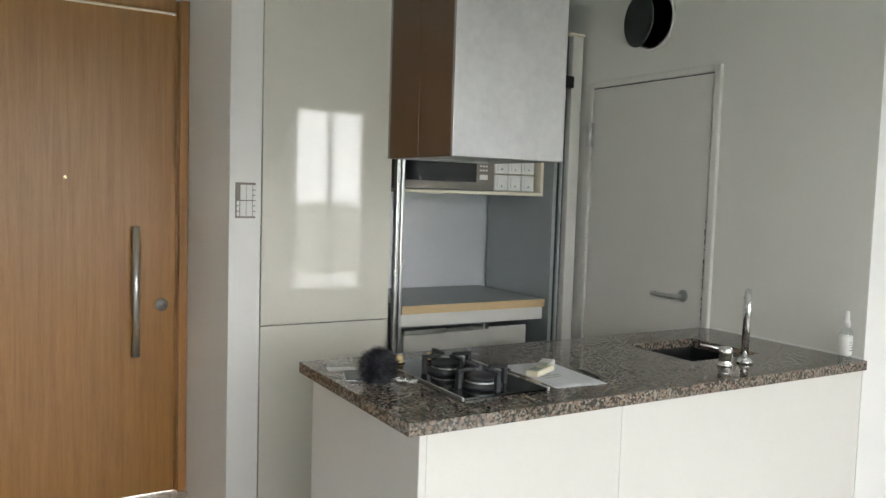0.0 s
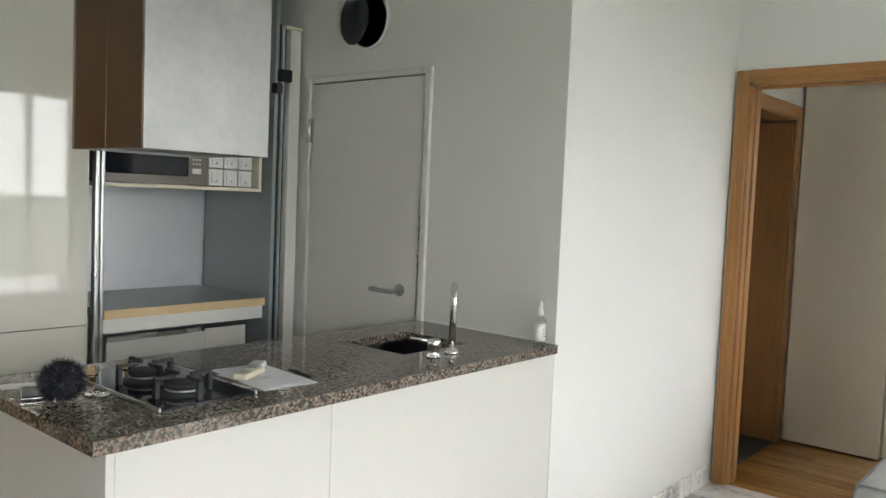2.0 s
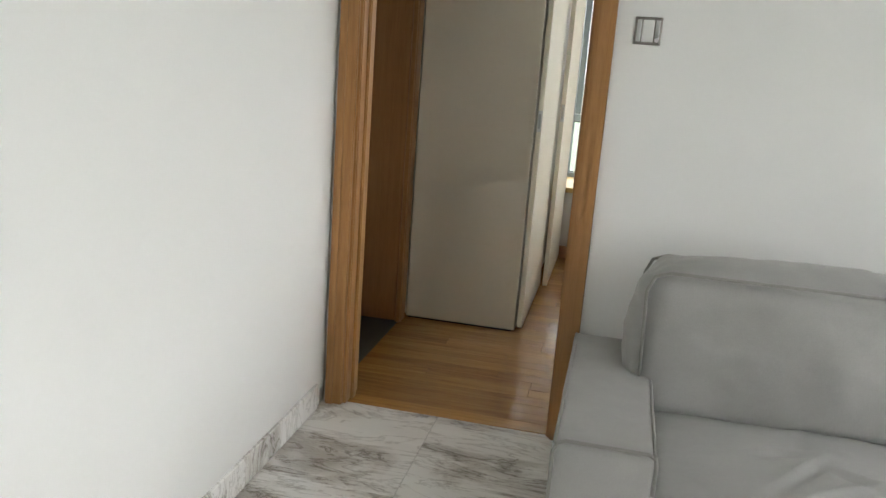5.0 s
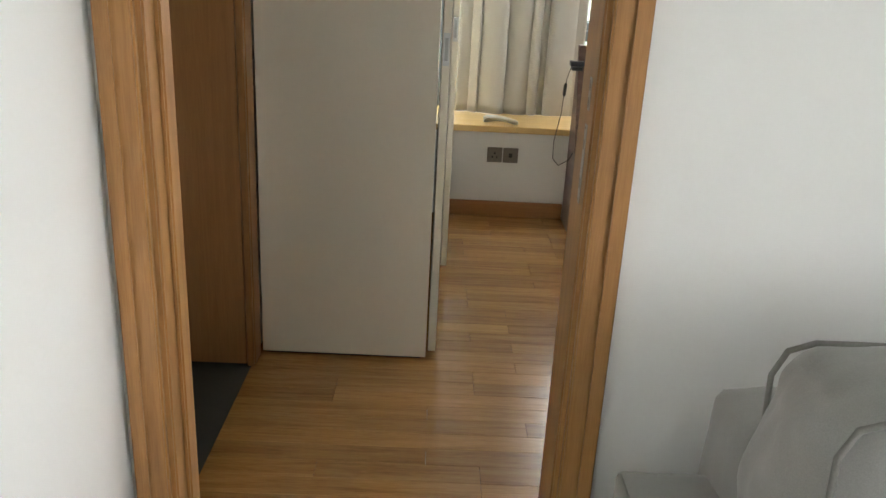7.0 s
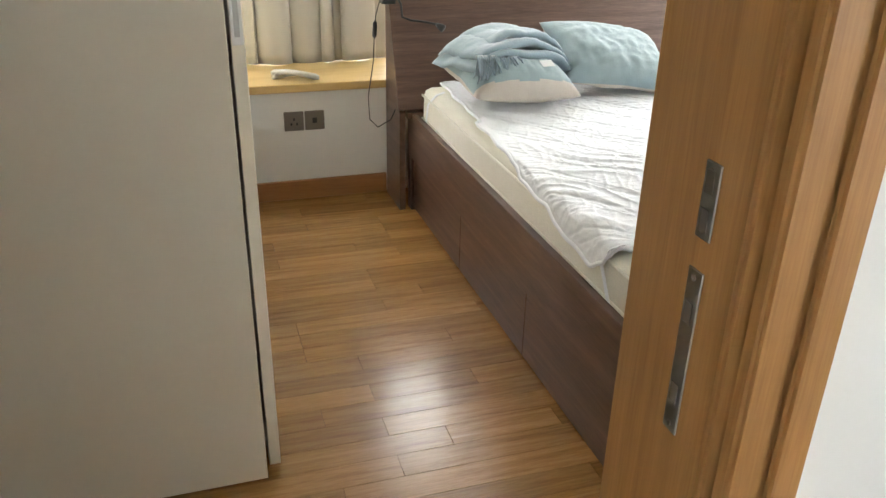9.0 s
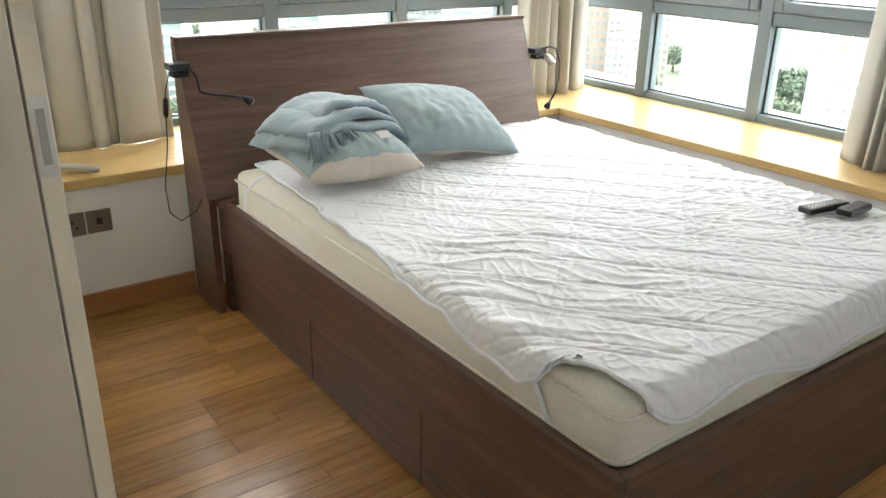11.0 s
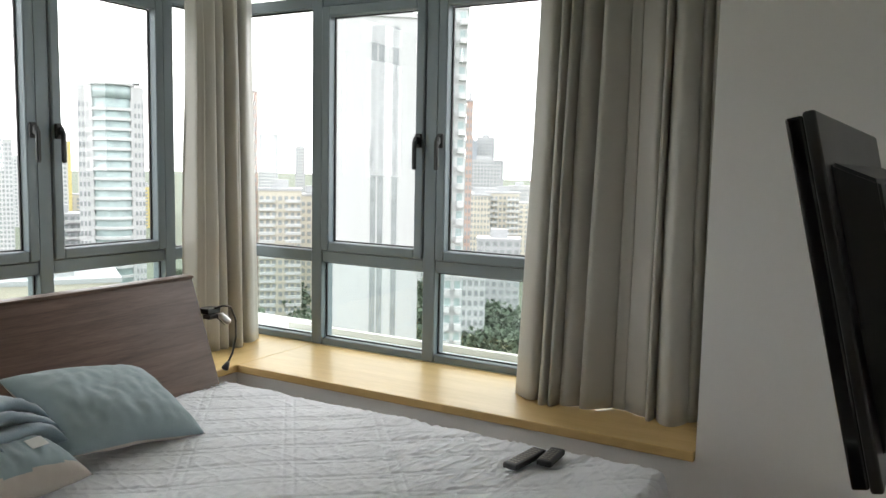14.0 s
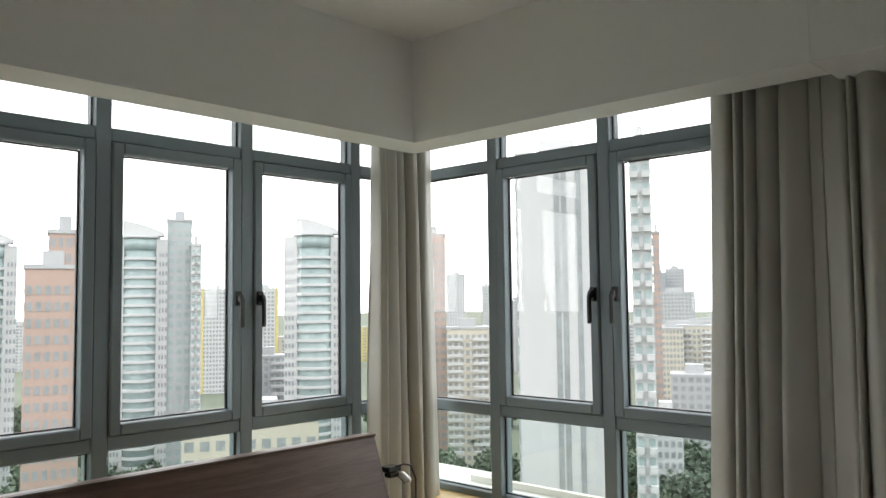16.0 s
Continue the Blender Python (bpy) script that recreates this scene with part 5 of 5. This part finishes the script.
curtain("curtain", "pale grey satin curtain bunched on the sill", "x", 6.60, 0.95, 1.66, 0.5055, 2.55, 8, 0.085, 1, 340)
curtain("curtain", "grey-beige curtain gathered in the window corner", "x", 6.50, 3.46, 3.83, 0.5055, 2.55, 6, 0.085, 2, 300, 0.06)
side_curtain = curtain("curtain", "grey-beige curtain drawn at the end of the side window", "y", 3.74, 4.165, 4.86, 0.5055, 2.52, 11, 0.115, 3, 560, 0.07, 0.06)
# crossed pinch pleats where the heading meets the track
for py in (4.205, 4.275):
    for e in (-1, 1):
        tube("pinch_pleat", [(3.742, py + 0.012 * e, 2.245), (3.738, py, 2.215), (3.742, py - 0.010 * e, 2.185), (3.748, py - 0.014 * e, 2.16)], [0.005, 0.004, 0.006, 0.003], CURTAIN, 8, side_curtain)
tube("track", [(3.752, 4.136, 2.250), (3.752, 4.385, 2.250)], 0.006, GREYPL, 8, side_curtain)
tb = tagged(new("tie_back"), "grey curtain tie-back lying on the sill", "tie-back")
for k in range(3):
    tube("strap", [(1.10 + 0.18 * t, 6.26 + 0.04 * math.sin(t * 3 + k) - 0.05 * t, 0.512 + 0.007 * k + 0.012 * math.sin(3.1 * t)) for t in (i / 12 for i in range(13))], [0.006] + [0.012] * 11 + [0.006], CURTAIN, 8, tb)

# television on a wall arm, and the stool under it
tv = tagged(new("television"), "black flat television on a tilting wall arm", "television")
TVM = pose(2.025, 3.682, 1.240, -13, 0, -3)
block("screen_panel", (0, 0.96, -0.012, 0.012, -0.27, 0.27), BLACKGLASS, tv, 0.004, 2, TVM)
block("bezel", (-0.004, 0.964, -0.030, -0.0125, -0.274, 0.274), BLACK, tv, 0.004, 2, TVM)
bm = bmesh.new()
vs = add_box(bm, (0.05, 0.91, -0.085, -0.0305, -0.24, 0.20))
for v in vs:
    if v.co.y < -0.06:
        v.co.x += 0.06 if v.co.x < 0.5 else -0.06
        v.co.z += 0.05 if v.co.z < 0 else -0.04
bmesh.ops.bevel(bm, geom=list(bm.edges), offset=0.006, segments=2, affect="EDGES")
bmesh.ops.transform(bm, matrix=TVM, verts=bm.verts)
finish("rear_housing", bm, BLACK, tv)
block("mount_plate", (2.38, 2.62, YB, YB + 0.02, 1.15, 1.40), BLACK, tv, 0.003)
block("mount_arm", (2.46, 2.54, YB + 0.021, 3.585, 1.25, 1.30), BLACK, tv, 0.003)

stl = tagged(new("stool"), "white metal stool with a pierced round seat", "stool")
SXC, SYC = 3.20, 3.655
bm = bmesh.new()
n = 48
holes = [(0.085 * math.cos(a), 0.085 * math.sin(a)) for a in (k * math.tau / 8 for k in range(8))]
for z in (0.436, 0.450):
    rim = [bm.verts.new((0.158 * math.cos(k * math.tau / n), 0.158 * math.sin(k * math.tau / n), z)) for k in range(n)]
    es = [bm.edges.new((rim[k], rim[(k + 1) % n])) for k in range(n)]
    for hx, hy in holes:
        hv = [bm.verts.new((hx + 0.013 * math.cos(k * math.tau / 12), hy + 0.013 * math.sin(k * math.tau / 12), z)) for k in range(12)]
        es += [bm.edges.new((hv[k], hv[(k + 1) % 12])) for k in range(12)]
    bmesh.ops.triangle_fill(bm, use_beauty=True, use_dissolve=False, edges=es)
bm.verts.ensure_lookup_table()
half = len(bm.verts) // 2
loops = [(0, n)] + [(n + 12 * k, 12) for k in range(8)]
for st, cnt in loops:
    for k in range(cnt):
        a, b = st + k, st + (k + 1) % cnt
        bm.faces.new((bm.verts[a], bm.verts[b], bm.verts[half + b], bm.verts[half + a]))
bmesh.ops.transform(bm, matrix=Matrix.Translation((SXC, SYC, 0)), verts=bm.verts)
finish("seat", bm, CREAMPL, stl)
for k in range(4):
    a = radians(45 + 90 * k)
    c, s = math.cos(a), math.sin(a)
    tube("leg", [(SXC + r * c, SYC + r * s, z) for r, z in ((0.06, 0.428), (0.115, 0.428), (0.132, 0.42), (0.138, 0.40), (0.165, 0.005), (0.166, 0.0))], 0.0095, WHITEPL, 10, stl)
tube("rim", [(SXC + 0.156 * math.cos(k * math.tau / 40), SYC + 0.156 * math.sin(k * math.tau / 40), 0.440) for k in range(41)], 0.009, CREAMPL, 10, stl)

# ---- the city outside ----
# pale facades, windows and leaves: distance haze is painted into these colours
LAND = plain("far_ground", (0.10, 0.12, 0.085), 0.9, vary=0.3, scale=0.02, grain=0.2, bump=0)
LEAF = plain("foliage", (0.085, 0.12, 0.08), 0.8, vary=0.5, scale=0.15, grain=1.0, bump=0)
BARK = plain("bark", (0.10, 0.08, 0.06), 0.9, vary=0.2, bump=0)
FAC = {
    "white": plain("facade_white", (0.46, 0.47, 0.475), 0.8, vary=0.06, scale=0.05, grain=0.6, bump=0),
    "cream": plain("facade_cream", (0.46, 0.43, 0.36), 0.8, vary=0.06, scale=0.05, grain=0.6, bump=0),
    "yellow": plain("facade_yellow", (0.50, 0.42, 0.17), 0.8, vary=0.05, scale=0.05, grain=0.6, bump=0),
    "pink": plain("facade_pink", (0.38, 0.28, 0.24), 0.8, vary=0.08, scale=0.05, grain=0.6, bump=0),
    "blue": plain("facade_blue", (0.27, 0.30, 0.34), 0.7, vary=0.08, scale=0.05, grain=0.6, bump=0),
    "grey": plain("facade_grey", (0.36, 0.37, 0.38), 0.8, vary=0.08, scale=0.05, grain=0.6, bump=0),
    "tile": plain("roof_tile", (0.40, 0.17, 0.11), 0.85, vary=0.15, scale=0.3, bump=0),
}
# panes lighter than bare glass, with the same haze in their colour
GLAZE = plain("far_window_hazed", (0.24, 0.26, 0.27), 0.4, vary=0.25, scale=0.4, grain=2.0, bump=0)
GLAZEG = plain("far_window_green_hazed", (0.28, 0.35, 0.35), 0.4, vary=0.2, scale=0.4, grain=2.0, bump=0)
GZ = -62.0
EX, EY, EZ = 0.8, 3.45, 1.5
structure(block("ground", (-3500, 3500, -3500, 3500, GZ - 1, GZ), LAND), "haze-paled green and grey ground far below", "ground")


def at_bearing(az, dist):
    return EX + dist * math.sin(radians(az)), EY + dist * math.cos(radians(az))


def tower(label, az, dist, width, depth, top, wall="white", floors=3.2, bays=6, glaze=GLAZE, balcony=False, bands=(), crown="", turn=0.0, base=GZ, vert=False):
    """A building on the bearing az (clockwise from ahead), turned to face the bay, with storeys of windows, slabs and roof."""
    x, y = at_bearing(az, dist)
    th = tagged(place(new("building"), x, y, base), label, "building", "city buildings")
    th.rotation_euler = (0, 0, radians(-az + turn))
    H = top - base
    w, d = width / 2, depth / 2

    def part(name, bs, mt):
        o = blocks(name, bs, mt)
        o.parent = th
        return o
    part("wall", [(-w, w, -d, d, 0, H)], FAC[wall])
    wins, slabs, rails_ = [], [], []
    bw = width / bays
    z = floors * 0.35
    while z + floors * 0.6 < H:
        for k in range(bays):
            a = -w + bw * k
            if vert and k not in (5, 6, 8):
                continue
            wins.append((a + bw * 0.2, a + bw * 0.8, -d - 0.12, -d + 0.05, z, z + floors * 0.55))
        nb = max(2, int(bays * depth / width))
        db = depth / nb
        for k in range(nb):
            b = -d + db * k
            wins.append((-w - 0.12, -w + 0.05, b + db * 0.25, b + db * 0.75, z, z + floors * 0.5))
            wins.append((w - 0.05, w + 0.12, b + db * 0.25, b + db * 0.75, z, z + floors * 0.5))
        if balcony:
            slabs.append((-w * 0.96, -w * 0.25, -d - 1.6, -d + 0.04, z - floors * 0.22, z + floors * 0.12))
            slabs.append((w * 0.25, w * 0.96, -d - 1.6, -d + 0.04, z - floors * 0.22, z + floors * 0.12))
        z += floors
    if vert:
        wins += [(-w + bw * k + bw * 0.12, -w + bw * k + bw * 0.88, -d - 0.10, -d + 0.05, 0.5, H - 1.5) for k in (5, 6, 8)]
    part("window_row", wins, glaze)
    if slabs:
        part("balcony", slabs, FAC["white"])
    for x0, x1, c in bands:
        part("facade_band", [(-w + x0 * width, -w + x1 * width, -d - 0.5, -d - 0.13, 0, H + 0.4)], FAC[c])
    part("roof", [(-w - 0.3, w + 0.3, -d - 0.3, d + 0.3, H + 0.01, H + 0.9), (-w * 0.4, w * 0.4, -d * 0.4, d * 0.4, H + 0.91, H + 4.0)], FAC["grey" if wall != "white" else "white"])
    if crown == "dome":
        bm = bmesh.new()
        for s in range(14):
            t0, t1 = s / 14, (s + 1) / 14
            h0 = 12 * math.sin(math.pi * 0.5 * (1 - t0) ** 0.8)
            add_box(bm, (-w * 0.9 + 1.5 * width * 0.6 * t0, -w * 0.9 + 1.5 * width * 0.6 * t1, -d * 0.8, d * 0.8, H + 4.01, H + 4.5 + h0))
        finish("crown", bm, FAC["white"]).parent = th
    return th


def round_tower(label, az, dist, radius, top, base=GZ):
    """A white tower with a rounded balcony front, green glazing and a curved crown."""
    x, y = at_bearing(az, dist)
    th = tagged(place(new("building"), x, y, base), label, "building", "city buildings")
    th.rotation_euler = (0, 0, radians(-az))
    H, fl = top - base, 3.25
    o = block("wall", (-radius * 1.5, radius * 1.45, -radius * 0.35, radius * 1.6, 0, H), FAC["white"])
    o.parent = th
    core = lathe("glazed_core", [(radius * 0.9, 0), (radius * 0.9, H - 4)], GLAZEG, None, 28)
    core.parent = th
    bm = bmesh.new()
    wb = []
    z = 1.0
    while z < H - 5:
        for r, z0, z1 in ((radius, z, z + 0.95),):
            ring = [[(rr * math.cos(a), rr * math.sin(a), zz) for a in (math.pi + k * math.pi / 14 for k in range(15))] for rr, zz in ((r * 0.88, z0), (r, z0), (r, z1), (r * 0.88, z1))]
            vs = [[bm.verts.new(p) for p in row] for row in ring]
            for q in range(4):
                for k in range(14):
                    bm.faces.new((vs[q][k], vs[q][k + 1], vs[(q + 1) % 4][k + 1], vs[(q + 1) % 4][k]))
        for k in range(3):
            wb.append((-radius * 1.46 + k * radius * 0.17, -radius * 1.36 + k * radius * 0.17, -radius * 0.35 - 0.15, -radius * 0.35 + 0.04, z + 1.1, z + 2.6))
            wb.append((radius * 1.0 + k * radius * 0.17, radius * 1.10 + k * radius * 0.17, -radius * 0.35 - 0.15, -radius * 0.35 + 0.04, z + 1.1, z + 2.6))
        z += fl
    finish("balcony", bm, FAC["white"]).parent = th
    blocks("window_row", wb, GLAZE).parent = th
    blocks("pier", [(sx * radius * 0.93 - 0.5, sx * radius * 0.93 + 0.5, -radius * 0.45, -radius * 0.2, 0, H) for sx in (-1, 1)], FAC["white"]).parent = th
    lathe("crown_glass", [(radius * 0.95, H - 4), (radius * 0.95, H)], GLAZEG, None, 28).parent = th
    lathe("crown_ring", [(radius * 1.05, H + 0.1), (radius * 1.08, H + 0.8), (radius * 0.9, H + 0.9)], FAC["white"], None, 28).parent = th
    bm = bmesh.new()
    for s in range(16):
        t0 = s / 16
        hh = radius * 0.85 * math.sqrt(max(0.02, 1 - t0 ** 2)) * (0.6 + 0.4 * (1 - t0))
        add_box(bm, (-radius * 0.9 + 2.2 * radius * t0, -radius * 0.9 + 2.2 * radius * (t0 + 1 / 16), -radius * 0.5, radius * 0.6, H + 0.95, H + 0.95 + hh))
    finish("crown", bm, FAC["white"]).parent = th
    return th


# bearings are from the corner bay; tops are heights above the floor
round_tower("white curved condominium tower with green glazing", 26.1, 300, 6.2, 24.5)
round_tower("white rounded condominium tower with balconies", 37.7, 290, 6.9, 25)
round_tower("white rounded tower seen past a window post", 17.0, 310, 6.6, 22)
tower("pink brick office tower with stepped roof", 20.84, 190, 10.4, 14, 9.1, "pink", 3.4, 6, GLAZE)
tower("upper storeys of the pink brick office tower", 21.5, 192, 6.2, 9, 16.8, "pink", 3.4, 4, GLAZE)
tower("grey screened service tower beside the condominium", 28.6, 305, 8.4, 12, 31, "grey", 3.2, 3, GLAZEG)
tower("balcony stack of the curved condominium tower", 29.7, 300, 3.4, 10, 22, "white", 3.2, 2, GLAZEG, True)
tower("yellow and white slab of flats", 30.9, 600, 20, 14, 11.5, "white", 3.0, 9, GLAZE, bands=((0.0, 0.14, "yellow"),))
tower("yellow and white slab of flats", 34.2, 620, 22, 14, 12, "white", 3.0, 8, GLAZE, bands=((0.9, 1.0, "yellow"),))
tower("grey mid-rise block of flats", 34.4, 330, 16, 12, -20, "grey", 3.0, 7, GLAZE, True)
tower("pink rendered high-rise block of flats", 46.1, 320, 10.7, 12, 27.3, "pink", 3.2, 4)
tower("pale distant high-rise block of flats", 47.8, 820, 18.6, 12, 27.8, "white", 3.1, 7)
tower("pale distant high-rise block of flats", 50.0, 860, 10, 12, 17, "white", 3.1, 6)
tower("cream painted block of flats", 48.6, 310, 15.7, 14, -9.3, "cream", 3.0, 7, GLAZE, True)
tower("cream and dark striped flats", 50.6, 330, 7, 12, -12, "cream", 3.0, 3)
tower("tall white tower with dark window strips", 55.1, 150, 15.1, 16, 26.8, "white", 3.1, 12, GLAZE, vert=True, turn=4)
tower("balcony wing of the tall white tower", 60.9, 146, 3.4, 12, 28, "white", 3.1, 2, GLAZEG, True)
tower("pink rendered high-rise block of flats", 61.9, 330, 2.6, 12, 27, "pink", 3.1, 2)
tower("blue-grey glazed distant high-rise tower", 62.1, 800, 11, 14, 25.5, "blue", 3.2, 6)
tower("blue-grey glazed distant high-rise tower", 63.1, 820, 18, 14, 29.5, "grey", 3.2, 6)
tower("brown-grey distant high-rise tower", 63.0, 700, 34, 14, 6, "grey", 3.2, 12)
tower("cream painted block of flats", 62.7, 420, 12, 12, -14, "cream", 3.0, 7)
tower("cream painted block of flats", 64.4, 430, 18, 12, -13, "cream", 3.0, 8, GLAZE, True)
tower("white low flats with stepped roofs", 62.2, 240, 9, 12, -32, "white", 3.0, 5)
tower("grey low-rise block of flats", 64.2, 300, 16, 12, -26, "grey", 3.0, 6)
tower("beige low podium building", 33.4, 170, 26, 16, -22, "cream", 3.4, 9)
random.seed(21)
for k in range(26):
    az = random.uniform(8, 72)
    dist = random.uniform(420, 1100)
    tower("distant block of flats in haze-paled colours", az, dist, random.uniform(14, 34), 14, random.uniform(-26, 8) * dist / 600, random.choice(("white", "white", "cream", "grey", "yellow")), 3.2, random.randint(5, 9))
for k in range(12):
    az = random.uniform(56, 72)
    dist = random.uniform(95, 190)
    x, y = at_bearing(az, dist)
    th = tagged(place(new("house"), x, y, GZ), "low white house with a red tiled roof", "house", "low houses")
    th.rotation_euler = (0, 0, random.uniform(0, 3))
    w, d, h = random.uniform(4, 8), random.uniform(3, 5), random.uniform(7, 18)
    blocks("wall", [(-w, w, -d, d, 0, h)], FAC["white"]).parent = th
    blocks("window", [(-w + 1.4 * i + 0.4, -w + 1.4 * i + 1.2, -d - 0.08, -d + 0.02, 1.2 + 3 * j, 2.7 + 3 * j) for i in range(int(w * 2 / 1.4)) for j in range(int(h / 3))], GLAZE).parent = th
    bm = bmesh.new()
    vs = [bm.verts.new(p) for p in ((-w - .4, -d - .4, h), (w + .4, -d - .4, h), (w + .4, d + .4, h), (-w - .4, d + .4, h), (-w * .6, 0, h + 2.4), (w * .6, 0, h + 2.4))]
    for q in ((0, 1, 5, 4), (1, 2, 5), (2, 3, 4, 5), (3, 0, 4), (3, 2, 1, 0)):
        bm.faces.new([vs[i] for i in q])
    finish("roof", bm, FAC["tile"]).parent = th


def tree_mesh(seed, size):
    rnd = random.Random(seed)
    bm = bmesh.new()
    for k in range(1100):
        d = Vector((rnd.gauss(0, 1), rnd.gauss(0, 1), rnd.gauss(0, 0.7))).normalized() * rnd.uniform(0.45, 1.0) ** 0.6
        lump = 1 + 0.35 * noise.noise(d * 2.4 + Vector((seed, 0, 0)))
        c = Vector((d.x * size * lump, d.y * size * lump, size * 1.15 + d.z * size * 0.7 * lump))
        s = size * rnd.uniform(0.05, 0.10)
        e1 = Vector((rnd.gauss(0, 1), rnd.gauss(0, 1), rnd.gauss(0, 1))).normalized()
        e2 = e1.cross(Vector((rnd.gauss(0, 1), rnd.gauss(0, 1), rnd.gauss(0, 1)))).normalized()
        bm.faces.new([bm.verts.new(c + s * (p * e1 + q * e2)) for p, q in ((1, 0), (0.2, 0.9), (-0.9, 0.3), (-0.4, -0.8), (0.6, -0.7))])
    me = bpy.data.meshes.new("crown")
    bm.to_mesh(me)
    bm.free()
    me.materials.append(LEAF)
    return me


crowns = [tree_mesh(s, 6.0) for s in (1, 2, 3)]
trunk = tube("trunk", [(0, 0, 0), (0.1, 0, 3), (-0.2, 0.2, 6.5)], [0.5, 0.35, 0.2], BARK, 8)
trunk_me = trunk.data
bpy.data.objects.remove(trunk)
random.seed(33)
for k in range(300):
    az = random.uniform(40, 76) if k < 235 else random.uniform(14, 40)
    dist = random.uniform(62, 260) if k < 215 else random.uniform(150, 420)
    x, y = at_bearing(az, dist)
    th = tagged(place(new("tree"), x, y, GZ), "leafy green rain tree far below", "tree", "trees below")
    s = random.uniform(0.8, 1.7)
    th.scale = (s, s, s * random.uniform(0.9, 1.2))
    th.rotation_euler = (0, 0, random.uniform(0, 6))
    for nm, me in (("crown", random.choice(crowns)), ("trunk", trunk_me)):
        o = new(nm, me)
        o.parent = th

# ---- floor pieces ----
floor_l, floor_b = bpy.data.objects["floor_living"], bpy.data.objects["floor_bedroom"]


def shared(name, size, bevel, mat):
    w, d, h = size
    bm = bmesh.new()
    add_box(bm, (0, w, 0, d, -h, 0))
    tops = [e for e in bm.edges if all(v.co.z > -1e-6 for v in e.verts)]
    bmesh.ops.bevel(bm, geom=tops, offset=bevel, segments=1, affect="EDGES")
    me = bpy.data.meshes.new(name)
    bmesh.ops.recalc_face_normals(bm, faces=bm.faces)
    bm.to_mesh(me)
    bm.free()
    me.materials.append(mat)
    return me


tile_me = shared("tile", (0.5985, 0.5985, 0.011), 0.0006, MARBLE)
for i in range(13):
    for j in range(13):
        x, y = -2.3 + 0.6 * i, YD + 0.02 - 0.6 * (j + 1)
        if x + 0.6 > 5.35 or y < -4.3:
            continue
        o = new("tile", tile_me)
        o.parent, o.location = floor_l, (x, y, 0)
PW = 0.078
lengths = (0.3, 0.45, 0.6, 0.75, 0.9, 1.05)
plank_me = {L: shared("plank", (L - 0.0008, PW - 0.0008, 0.012), 0.0006, PLANK) for L in lengths}
random.seed(17)
y = YD + 0.021
while y < YF - PW * 0.5:
    x = 0.252
    x_end = XF - 0.01
    while x < x_end:
        L = random.choice([q for q in lengths if x + q < XF + 0.09] or [0.45])
        o = new("plank", plank_me[L])
        o.parent, o.location = floor_b, (x, y, random.uniform(-0.0003, 0.0003))
        x += L
    y += PW
